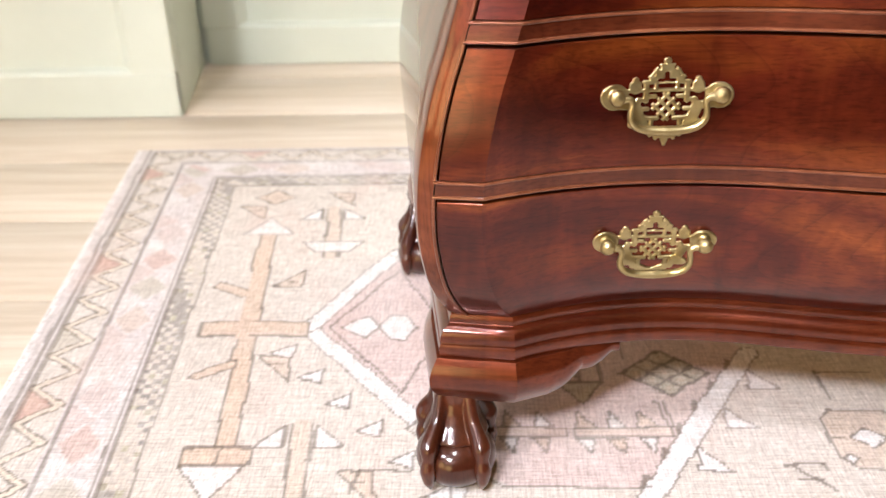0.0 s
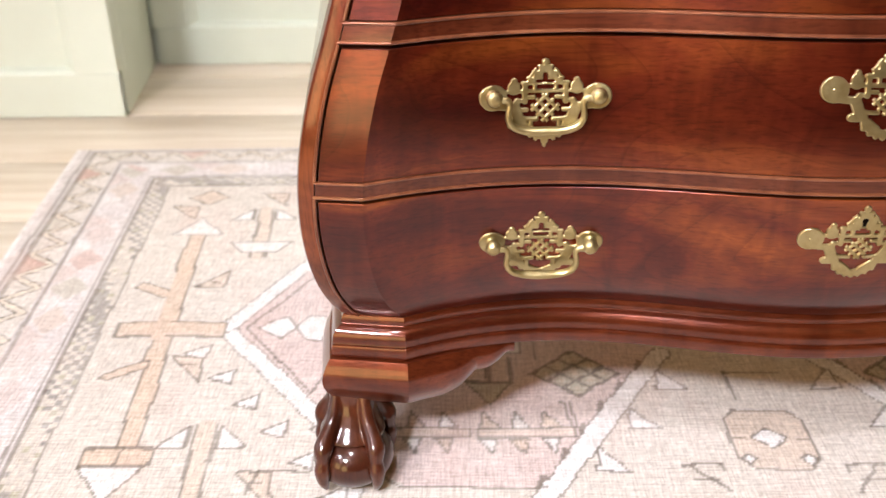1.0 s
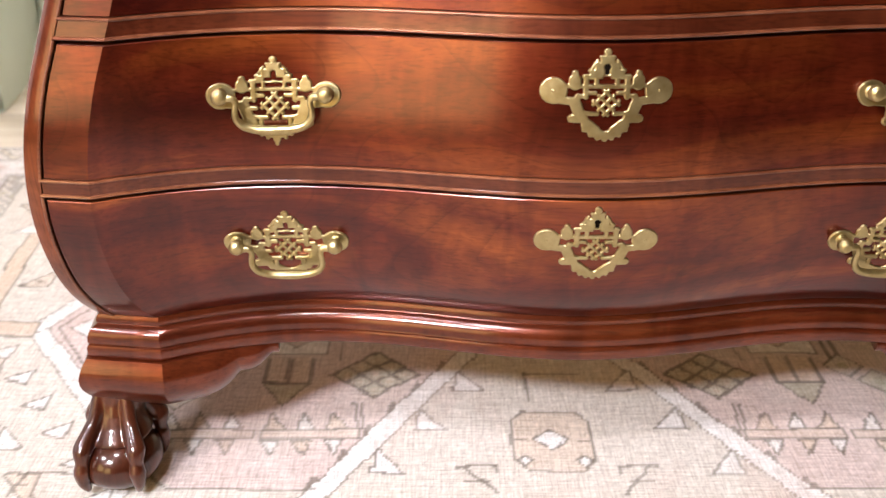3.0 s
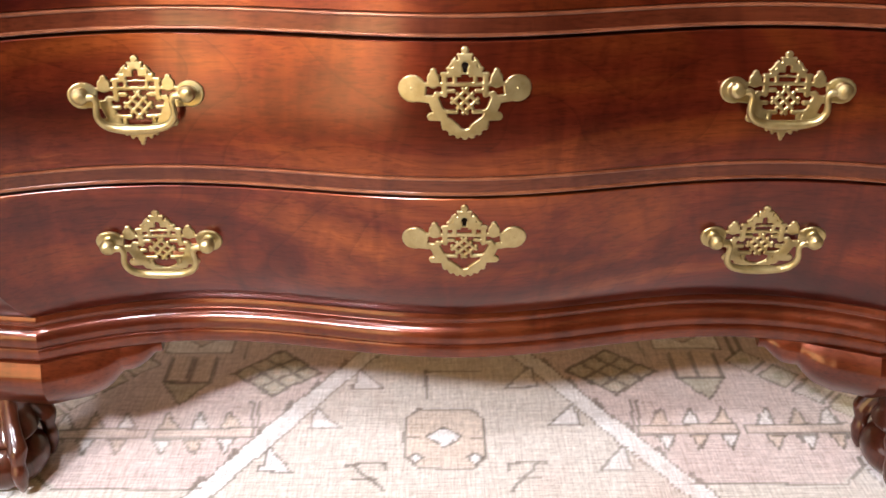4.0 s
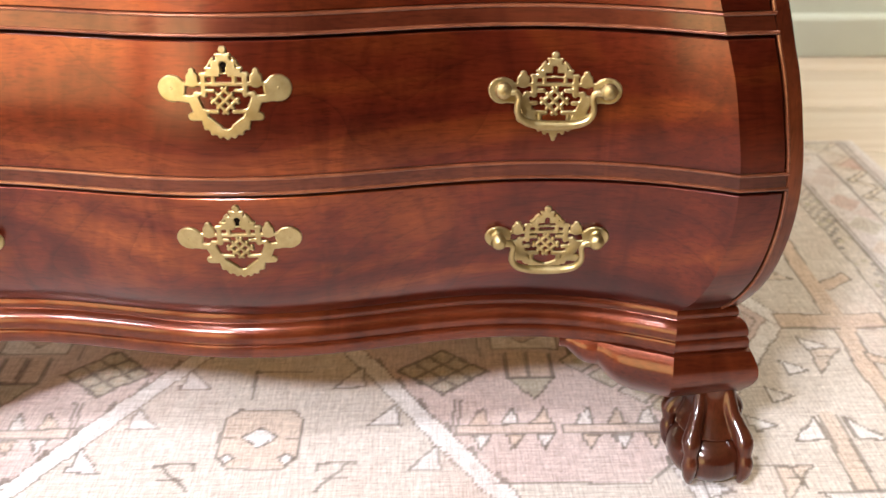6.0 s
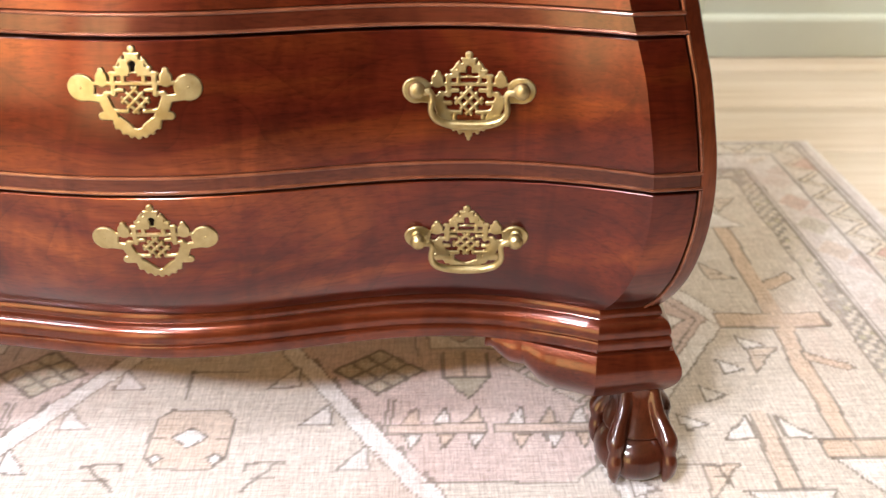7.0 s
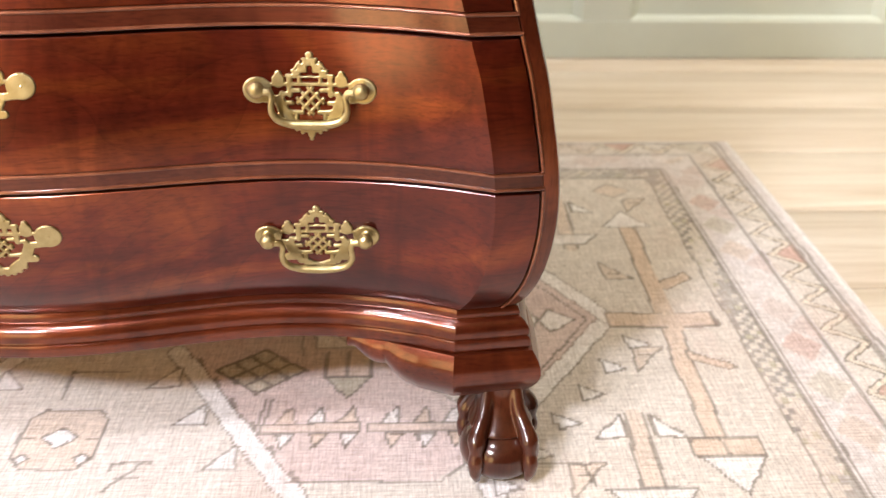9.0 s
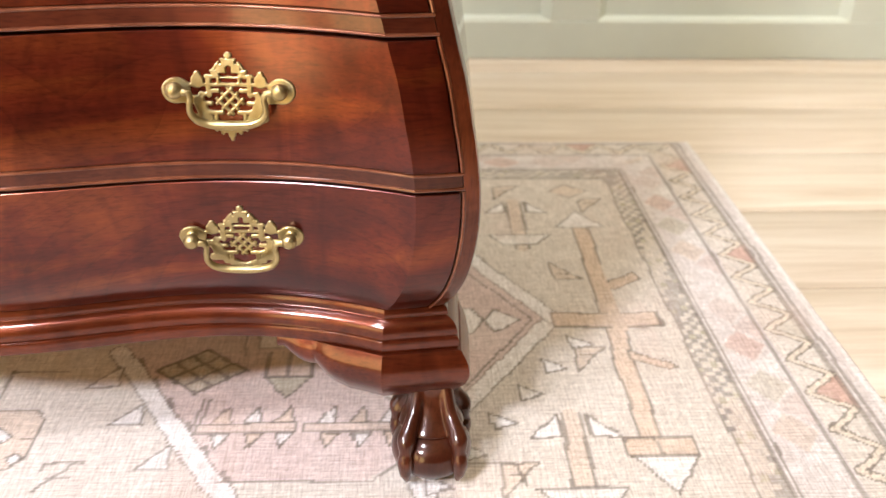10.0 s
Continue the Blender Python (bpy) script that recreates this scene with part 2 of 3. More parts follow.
def tube(bm, points, radii, sides=12, flat=1.0):
    """A round bar along points, with a radius at each, closed at both ends."""
    pts = [Vector(p) for p in points]
    rows, side = [], None
    for i, p in enumerate(pts):
        way = (pts[min(i + 1, len(pts) - 1)] - pts[max(i - 1, 0)]).normalized()
        ref = side if side is not None else (Vector((0, 1, 0)) if abs(way.y) < 0.9 else Vector((1, 0, 0)))
        up = (ref - way * ref.dot(way)).normalized()
        side = up
        across = way.cross(up)
        rows.append([p + (up * math.cos(a) * flat + across * math.sin(a)) * radii[i] for a in (2 * math.pi * k / sides for k in range(sides))])
    made = grid_faces(bm, rows, True)
    bm.faces.new(made[0][::-1])
    bm.faces.new(made[-1])
    return bm


def curve_through(points, steps):
    """Catmull-Rom points through the given ones."""
    p = [np.array(q, float) for q in points]
    p = [2 * p[0] - p[1]] + p + [2 * p[-1] - p[-2]]
    out = []
    for a, b, c, d in zip(p, p[1:], p[2:], p[3:]):
        for k in range(steps):
            s = k / steps
            out.append(0.5 * (2 * b + (c - a) * s + (2 * a - 5 * b + 4 * c - d) * s * s + (3 * b - a - 3 * c + d) * s ** 3))
    out.append(p[-2])
    return out


def thing(name, at, label, category, group="", kind=""):
    ob = new(name)
    ob.location = at
    ob.empty_display_size = 0.1
    return tagged(ob, label, category, group, kind)


# ---- room ----
FLOOR_Z = -0.006
WALL_L_Y, WALL_L_X, RETURN_X, BACK_Y = 0.96, -0.91, -0.955, 1.29


def slab(name, x0, x1, y0, y1, z0, z1, material, label, category):
    ob = new(name, finish(box(bmesh.new(), x0, x1, y0, y1, z0, z1), name, material, False))
    return tagged(ob, label, category, kind="structure")


bm = bmesh.new()
low = ROOM_S
for y0, y1, z0, z1 in WEST_GAPS:
    box(bm, ROOM_W - 0.1, ROOM_W, low, y0, FLOOR_Z, ROOM_TOP)
    box(bm, ROOM_W - 0.1, ROOM_W, y0, y1, FLOOR_Z, z0)
    box(bm, ROOM_W - 0.1, ROOM_W, y0, y1, z1, ROOM_TOP)
    low = y1
box(bm, ROOM_W - 0.1, ROOM_W, low, BACK_Y + 0.1, FLOOR_Z, ROOM_TOP)
wall_west = tagged(new("wall_west", finish(bm, "wall_west", DIM_UMBER, False)), "unseen dark umber wall with two added openings", "wall", kind="structure")
wall_east = slab("wall_east", ROOM_E, ROOM_E + 0.1, ROOM_S, BACK_Y + 0.1, FLOOR_Z, ROOM_TOP, DIM_UMBER, "unseen wall, dark umber to dim reflections", "wall")
bm = bmesh.new()
for x0, x1, z0, z1 in ((ROOM_W - 0.1, GAP_X0 - 0.02, FLOOR_Z, ROOM_TOP), (GAP_X1 + 0.02, ROOM_E + 0.1, FLOOR_Z, ROOM_TOP), (GAP_X0 - 0.02, GAP_X1 + 0.02, GAP_TOP, ROOM_TOP)):
    box(bm, x0, x1, ROOM_S - 0.1, ROOM_S, z0, z1)
wall_south = tagged(new("wall_south", finish(bm, "wall_south", DIM_UMBER, False)), "unseen dark umber wall with one tall added opening", "wall", kind="structure")
ceiling = slab("ceiling", ROOM_W - 0.1, ROOM_E + 0.1, ROOM_S - 0.1, BACK_Y + 0.2, ROOM_TOP, ROOM_TOP + 0.1, WARM_BOUNCE, "unseen flat ceiling, cream to warm its bounce", "ceiling")
floor = slab("floor", ROOM_W - 0.1, ROOM_E + 0.1, ROOM_S - 0.1, BACK_Y + 0.2, FLOOR_Z - 0.06, FLOOR_Z - 0.016, CARCASS, "pale oak plank floor with long boards", "floor")


def panel_frame(wall, x0, x1, y, stiles, rail_top, depth=0.020):
    """Shaker framing proud of a wall that faces the chest: a bottom rail and upright stiles with sloped inner edges."""
    bm = bmesh.new()
    zb = FLOOR_Z + 0.002
    section = [(y, zb), (y, rail_top - 0.007), (y + 0.004, rail_top - 0.001), (y + depth, rail_top + 0.004), (y + depth, zb)]
    grid_faces(bm, [[(x0, a, b) for a, b in section], [(x1, a, b) for a, b in section]], True)
    part("bottom_rail", bm, SAGE, wall, smooth=False)
    for a, b in stiles:
        bm = bmesh.new()
        section = [(a - 0.020, y + depth), (a - 0.005, y + 0.006), (a, y + 0.0005), (b, y + 0.0005), (min(b + 0.005, x1), y + 0.006), (min(b + 0.020, x1), y + depth)]
        grid_faces(bm, [[(p, q, rail_top - 0.004) for p, q in section], [(p, q, ROOM_TOP - 0.002) for p, q in section]], True)
        part("stile", bm, SAGE, wall, smooth=False)


wall_left = new("wall_left", finish(box(bmesh.new(), ROOM_W, WALL_L_X - 0.02, WALL_L_Y + 0.020, WALL_L_Y + 0.12, FLOOR_Z, ROOM_TOP), "wall_left", SAGE, False))
tagged(wall_left, "sage green panelled wall front that stands forward", "wall", kind="structure")
panel_frame(wall_left, ROOM_W, WALL_L_X, WALL_L_Y, [(WALL_L_X - 0.078, WALL_L_X - 0.0001), (-1.62, -1.54)], 0.082)

bm = bmesh.new()
corner = [(WALL_L_X, WALL_L_Y + 0.0205), (RETURN_X, BACK_Y + 0.03), (RETURN_X - 0.06, BACK_Y + 0.03), (WALL_L_X - 0.06, WALL_L_Y + 0.0205)]
grid_faces(bm, [[(a, b, FLOOR_Z) for a, b in corner], [(a, b, ROOM_TOP) for a, b in corner]], True)
wall_return = new("wall_return", finish(bm, "wall_return", SAGE, False))
tagged(wall_return, "shaded sage green side of the panelled wall", "wall", kind="structure")
bm = bmesh.new()
for s0, s1, z0, z1 in ((0.16, 0.84, 0.072, 0.084), (0.16, 0.19, 0.084, 2.0), (0.81, 0.84, 0.084, 2.0)):
    dx, dy = RETURN_X - WALL_L_X, BACK_Y - WALL_L_Y
    quad = [(WALL_L_X + dx * s0 + 0.004, WALL_L_Y + dy * s0), (WALL_L_X + dx * s1 + 0.004, WALL_L_Y + dy * s1), (WALL_L_X + dx * s1 - 0.004, WALL_L_Y + dy * s1), (WALL_L_X + dx * s0 - 0.004, WALL_L_Y + dy * s0)]
    grid_faces(bm, [[(a, b, z0) for a, b in quad], [(a, b, z1) for a, b in quad]], True)
part("panel_moulding", bm, SAGE, wall_return, smooth=False)

wall_back = new("wall_back", finish(box(bmesh.new(), RETURN_X - 0.1, ROOM_E, BACK_Y + 0.020, BACK_Y + 0.12, FLOOR_Z, ROOM_TOP), "wall_back", SAGE, False))
tagged(wall_back, "sage green painted wall with recessed shaker panels", "wall", kind="structure")
panel_frame(wall_back, RETURN_X + 0.02, ROOM_E, BACK_Y, [(-0.94, -0.87), (-0.08, 0.0), (0.705, 0.805), (1.35, 1.43)], 0.080)

# ---- the chest's form ----
CX = 0.014
BASE_Z, TOP_Z, BACK = 0.158, 0.800, 0.400
Z_KEYS = (0.150, 0.170, 0.200, 0.240, 0.280, 0.320, 0.360, 0.395, 0.450, 0.550, 0.850)
FRONT_KEYS = (-0.004, -0.020, -0.032, -0.039, -0.042, -0.041, -0.035, -0.027, -0.013, 0.002, 0.006)
WIDTH_KEYS = (0.395, 0.408, 0.419, 0.425, 0.425, 0.420, 0.411, 0.400, 0.386, 0.376, 0.376)
DENSE = np.linspace(0.150, 0.850, 281)


def dense_keys(values):
    pts = np.array(curve_through(list(zip(Z_KEYS, values)), 12))
    return np.interp(DENSE, pts[:, 0], pts[:, 1])


FRONT_LINE, WIDTH_LINE = dense_keys(FRONT_KEYS), dense_keys(WIDTH_KEYS)
CREASE, STILE, SWELL, CANT = 0.050, 0.014, 0.030, 0.12
FLARE = {-1: 0.044, 1: 0.018}


def front_of(z):
    return float(np.interp(z, DENSE, FRONT_LINE))


def half_width(z):
    return float(np.interp(z, DENSE, WIDTH_LINE))


def side_at(z, y, side):
    """Half width at depth y on the west (-1) or east (1) side, which splays towards the back."""
    f = front_of(z)
    return half_width(z) + FLARE[side] * max(0.0, y - f) / (BACK - f)


def serpentine(s):
    """0 at the creases, 1 in the two hollows, a little at the middle."""
    if s >= 1:
        return 0.0
    if s < 0.62:
        return 0.03 + 0.97 * (1 - math.cos(math.pi * s / 0.62)) / 2
    return 1 - ((s - 0.62) / 0.38) ** 2


def surface(x, z):
    crease = half_width(z) - CREASE
    return front_of(z) + SWELL * serpentine(abs(x) / crease) + CANT * max(0.0, abs(x) - crease)


def normal_at(x, z):
    e = 0.001
    dx = (surface(x + e, z) - surface(x - e, z)) / (2 * e)
    dz = (surface(x, z + e) - surface(x, z - e)) / (2 * e)
    return Vector((dx, -1, dz)).normalized()


def on_front(x, z, out):
    return Vector((x, surface(x, z), z)) + normal_at(x, z) * out


def stations(z, inset, n=56):
    """x across the front at height z, with a station on each crease."""
    edge, crease = half_width(z) - inset, half_width(z) - CREASE
    side = [crease + (edge - crease) * k / 4 for k in range(1, 5)]
    mid = [-crease + 2 * crease * k / n for k in range(n + 1)]
    return [-x for x in reversed(side)] + mid + side


chest = thing("chest_of_drawers", (CX, 0, 0), "polished mahogany bombe chest with brass pulls standing on a rug", "chest of drawers")

# carcass: sides, back, top board and the ground behind the drawers
bm = bmesh.new()
levels = [BASE_Z - 0.004 + (TOP_Z - BASE_Z + 0.004) * k / 64 for k in range(65)]
rows = []
for z in levels:
    w = half_width(z)
    xs = stations(z, STILE)
    corner = surface(w, z)
    depths = [BACK + (corner + 0.0045 - BACK) * k / 8 for k in range(9)]
    edge = [(w, y) for y in depths] + [(w - 0.0012, corner + 0.0012), (w - 0.0045, corner - 0.0004), (w - STILE + 0.001, surface(w - STILE, z))]
    ring = [(side_at(z, y, 1) + (x - w), y, z) for x, y in edge]
    ring += [(x, surface(x, z) + 0.014, z) for x in reversed(xs)]
    ring += [(-side_at(z, y, -1) + (w - x), y, z) for x, y in reversed(edge)]
    rows.append(ring)
made = grid_faces(bm, rows, True)
bm.faces.new(made[0])
bm.faces.new(made[-1])
for f in bm.faces:
    c = f.calc_center_median()
    if abs(c.x) > half_width(c.z) - 0.0012 and c.y > surface(half_width(c.z), c.z) + 0.003:
        f.material_index = 1
carcass = part("carcass", bm, STILE_WOOD, chest, "dark polished mahogany sides and stiles")
carcass.data.materials.append(SIDE_WOOD)


def front_strip(name, z0, z1, inset, out, depth, material, label="", parent=None, ease=0.0006, rows_n=14):
    """A board bent to the front between two heights, with eased edges."""
    bm = bmesh.new()
    rows = []
    heights = [z0] + [z0 + ease + (z1 - z0 - 2 * ease) * k / rows_n for k in range(rows_n + 1)] + [z1]
    for i, z in enumerate(heights):
        o = out - (ease if i in (0, len(heights) - 1) else 0)
        xs = stations(z, inset)
        line = [Vector((x, surface(x, z) - o, z)) for x in xs]
        line[0].y += ease
        line[-1].y += ease
        rows.append(line)
    back_top = [Vector((p.x, surface(p.x, z1) + depth, z1)) for p in rows[-1]]
    back_low = [Vector((p.x, surface(p.x, z0) + depth, z0)) for p in rows[0]]
    made = grid_faces(bm, [back_low] + rows + [back_top])
    for k in (0, -1):
        bm.faces.new([row[k] for row in made])
    return part(name, bm, material, parent or chest, label, sharp=11)


LEVELS = [(0.1595, 0.2790), (0.2945, 0.3930), (0.4095, 0.518), (0.5355, 0.652), (0.6695, 0.788)]
for z0, z1 in LEVELS:
    drawer = front_strip("drawer_front", z0, z1 - 0.0022, STILE + 0.0020, 0.0008, 0.012, DRAWER_WOOD, "red-brown mahogany drawer front with figured grain")
for (a, z0), (z1, b) in zip(LEVELS, LEVELS[1:]):
    front_strip("drawer_rail", z0 + 0.0004, z1 - 0.0004, STILE - 0.0005, 0.0002, 0.012, RAIL_WOOD, "dark rail between drawers", rows_n=4)
    for z in (z0 + 0.0018, z1 - 0.0018):
        bm = bmesh.new()
        xs = stations(z, STILE - 0.002)
        tube(bm, [(x, surface(x, z) - 0.0004, z) for x in xs], [0.0014] * len(xs), 8)
        part("cock_bead", bm, BEAD_WOOD, chest)
for z0, z1 in LEVELS:
    for s in (-1, 1):
        bm = bmesh.new()
        zs = [z0 + (z1 - z0) * k / 16 for k in range(17)]
        tube(bm, [(s * (half_width(z) - STILE + 0.001), surface(half_width(z) - STILE, z) - 0.0004, z) for z in zs], [0.0014] * 17, 8)
        part("cock_bead", bm, BEAD_WOOD, chest)
front_strip("top_rail", 0.7884, 0.800, 0.002, 0.0006, 0.012, RAIL_WOOD, rows_n=3)


def plan_line(z, back, n=72):
    """The chest's outline in plan from one back corner round the front to the other."""
    w, crease = half_width(z), half_width(z) - CREASE
    depths = [back + (surface(w, z) - back) * k / 6 for k in range(6)]
    right = [(side_at(z, y, 1), y) for y in depths]
    front = [(w - d, surface(w - d, z)) for d in (0.0, 0.018, 0.036)]
    mid = [(crease - 2 * crease * k / n, surface(crease - 2 * crease * k / n, z)) for k in range(n + 1)]
    left = [(-x, y) for x, y in reversed(front)] + [(-side_at(z, y, -1), y) for y in reversed(depths)]
    return right + front + mid + left


def offset_line(line, out):
    """The line moved outwards, mitred at its corners."""
    p = [Vector((x, y)) for x, y in line]
    made = []
    for i, q in enumerate(p):
        a = (q - p[i - 1]).normalized() if i else (p[1] - q).normalized()
        b = (p[i + 1] - q).normalized() if i + 1 < len(p) else a
        na, nb = Vector((-a.y, a.x)), Vector((-b.y, b.x))
        n = (na + nb).normalized()
        made.append(q - n * (out / max(0.4, n.dot(na))))
    return made


def swept(line, section):
    bm = bmesh.new()
    rows = [[(q.x, q.y, z) for q in offset_line(line, -o)] for o, z in section]
    grid_faces(bm, rows)
    return bm


BASE_LINE = plan_line(BASE_Z, BACK)
BASE_SECTION = [(-0.03, 0.1595), (0.0003, 0.1597), (0.0016, 0.1590), (0.0028, 0.1568), (0.0034, 0.1542), (0.0034, 0.1522), (0.0026, 0.1512), (0.0030, 0.1506), (0.0052, 0.1498), (0.0080, 0.1480),
                (0.0102, 0.1450), (0.0114, 0.1415), (0.0118, 0.1380), (0.0116, 0.1362), (0.0104, 0.1354), (0.0106, 0.1348), (0.0122, 0.1340), (0.0132, 0.1315), (0.0132, 0.1262), (0.0120, 0.1232), (0.008, 0.122), (-0.03, 0.122)]
part("base_moulding", swept(BASE_LINE, BASE_SECTION), END_WOOD, chest, "stepped mahogany base moulding with a soft shine")
bm = bmesh.new()
inner = offset_line(BASE_LINE, 0.028)
ring = [(q.x, q.y) for q in inner] + [(-inner[0].x, BACK - 0.002), (inner[0].x, BACK - 0.002)]
low, high = [bm.verts.new((a, b, 0.123)) for a, b in ring], [bm.verts.new((a, b, 0.157)) for a, b in ring]
bm.faces.new(low)
bm.faces.new(high)
part("bottom_board", bm, PINE, chest, "raw pine board under the case")

bm = bmesh.new()
TOP_LINE = plan_line(TOP_Z, BACK)
rows = [[(q.x, q.y, z) for q in offset_line(TOP_LINE, -o)] for o, z in ((-0.05, 0.8005), (0.008, 0.8005), (0.014, 0.806), (0.017, 0.813), (0.014, 0.820), (0.008, 0.823))]
made = grid_faces(bm, rows)
bm.faces.new(made[-1])
bm.faces.new([row[0] for row in made] + [row[-1] for row in reversed(made)])
part("top_board", bm, SIDE_WOOD, chest, "polished mahogany top with a moulded edge")


def foot_bracket(side, rear):
    """A scrolled block under the base moulding that follows its corner and tapers to a scalloped end."""
    line = [(x, y) for x, y in BASE_LINE if x * side > 0.0]
    if side < 0:
        line = line[::-1]
    bm = bmesh.new()
    if rear:
        line = [(side * side_at(BASE_Z, y, side), y) for y in (BACK - 0.006, BACK - 0.03, BACK - 0.06, BACK - 0.085)]
        drops = [0.079, 0.079, 0.088, 0.112]
    else:
        side_part = [(side * side_at(BASE_Z, y, side), y) for y in (0.105, 0.09, 0.075, 0.06, 0.045, 0.03)]
        line = side_part + [(side * (half_width(BASE_Z) - d), surface(half_width(BASE_Z) - d, BASE_Z)) for d in (0.0, 0.018, 0.036)] + \
            [(side * x, surface(x, BASE_Z)) for x in (half_width(BASE_Z) - CREASE - 0.0025 * k for k in range(0, 38))]
        drops = []
        for x, y in line:
            u = max((0.322 - abs(x)) / 0.072, (y - 0.05) / 0.055 if abs(x) > half_width(BASE_Z) - 1e-6 else 0, 0.0)
            u = min(1.0, u)
            drops.append(0.078 + 0.041 * u ** 0.80 - 0.0055 * abs(math.sin(2.5 * math.pi * u)))
    if side < 0:
        line, drops = line[::-1], drops[::-1]
    rows = [[(q.x, q.y, 0.1224) for q in offset_line(line, 0.006)]]
    steps = 10
    for k in range(steps + 1):
        s = k / steps
        o = 0.012 + 0.0135 * math.sin(math.pi * min(1.0, 0.08 + 0.84 * s)) - 0.005 * s
        full, thin = offset_line(line, -o), offset_line(line, -0.0075)
        mix = [min(1.0, max(0.0, (d - 0.078) / 0.042)) for d in drops]
        rows.append([(p.x + (q.x - p.x) * m, p.y + (q.y - p.y) * m, 0.1225 - s * (0.1225 - d)) for p, q, m, d in zip(full, thin, mix, drops)])
    rows.append([(q.x, q.y, d) for q, d in zip(offset_line(line, 0.022), drops)])
    rows.append([(q.x, q.y, 0.1225) for q in offset_line(line, 0.022)])
    made = grid_faces(bm, rows)
    bm.faces.new([row[0] for row in made])
    bm.faces.new([row[-1] for row in made])
    part("foot_bracket", bm, END_WOOD, chest, "swelling bracket with a scalloped end")
    bm = bmesh.new()
    y0, y1 = (BACK - 0.075, BACK - 0.01) if rear else (-0.012, 0.06)
    box(bm, min(side * 0.345, side * 0.405), max(side * 0.345, side * 0.405), y0, y1, 0.086, 0.1215)
    part("glue_block", bm, FOOT_WOOD, chest, smooth=False)
    if not rear:
        # a small dark round stub under the inner end of the bracket
        bm = bmesh.new()
        tube(bm, [(side * 0.318, 0.014, z) for z in (0.105, 0.082, 0.079, 0.0775)], [0.0045, 0.0045, 0.0036, 0.0015], 12)
        part("dark_stub", bm, HOLE, chest, "small dark round stub")


def claw_foot_meshes():
    """A carved ball held by four talons, below a short ankle; origin on the rug under the ball."""
    bm = bmesh.new()
    tube(bm, [(0, 0, z) for z in (0.096, 0.086, 0.076, 0.067, 0.058, 0.050, 0.045)], [0.0265, 0.0240, 0.0225, 0.0225, 0.0255, 0.0305, 0.0330], 28)
    for k in range(4):
        a = radians((38, 142, 232, 308)[k])
        c, s = math.cos(a), math.sin(a)
        path = [(0.018, 0.094), (0.0215, 0.082), (0.0245, 0.071), (0.0290, 0.061), (0.0360, 0.053), (0.0410, 0.045), (0.0418, 0.036), (0.0430, 0.027), (0.0425, 0.016), (0.0390, 0.006)]
        wide = [0.0060, 0.0064, 0.0068, 0.0070, 0.0078, 0.0098, 0.0066, 0.0082, 0.0062, 0.0030]
        pts = curve_through([(r * c, r * s, z) for r, z in path], 3)
        rad = np.interp(np.linspace(0, 9, len(pts)), range(10), wide)
        tube(bm, pts, list(rad), 12)
    for v in bm.verts:
        v.co.y += 0.024 * min(1.0, max(0.0, (v.co.z - 0.030) / 0.055))
    talons = finish(bm, "claw_foot", FOOT_WOOD)
    bm = bmesh.new()
    bmesh.ops.create_uvsphere(bm, u_segments=36, v_segments=24, radius=0.0400, matrix=Matrix.Translation((0, 0, 0.023)) @ Matrix.Diagonal((1, 1, 0.66, 1)))
    bmesh.ops.bisect_plane(bm, geom=bm.verts[:] + bm.edges[:] + bm.faces[:], plane_co=(0, 0, 0.0008), plane_no=(0, 0, -1), clear_outer=True)
    return talons, finish(bm, "ball", FOOT_WOOD)


TALONS, BALL = claw_foot_meshes()
for x, y in ((-0.400, -0.020), (0.391, -0.020), (-0.444, 0.366), (0.415, 0.366)):
    foot = new("claw_foot", TALONS)
    foot.parent, foot.location, foot.scale = chest, (x, y, 0), (0.9, 0.9, 1.0)
    tagged(foot, "dark glossy carved claw gripping a ball")
    carve = foot.modifiers.new("carve", "REMESH")
    carve.mode, carve.voxel_size, carve.use_smooth_shade = "VOXEL", 0.0014, True
    soften = foot.modifiers.new("soften", "SMOOTH")
    soften.factor, soften.iterations = 0.5, 6
    ball = new("ball", BALL)
    ball.parent = foot
    foot_bracket(-1 if x < 0 else 1, y > 0.1)

# ---- brass pulls ----
STEP = 0.00065


def disc(a, b, x, y, r):
    return np.hypot(a - x, b - y) - r


def bar(a, b, x0, y0, x1, y1, r):
    px, py, dx, dy = a - x0, b - y0, x1 - x0, y1 - y0
    s = np.clip((px * dx + py * dy) / (dx * dx + dy * dy + 1e-12), 0, 1)
    return np.hypot(px - s * dx, py - s * dy) - r


def block(a, b, x0, x1, y0, y1):
    return np.maximum(np.abs(a - (x0 + x1) / 2) - (x1 - x0) / 2, np.abs(b - (y0 + y1) / 2) - (y1 - y0) / 2)


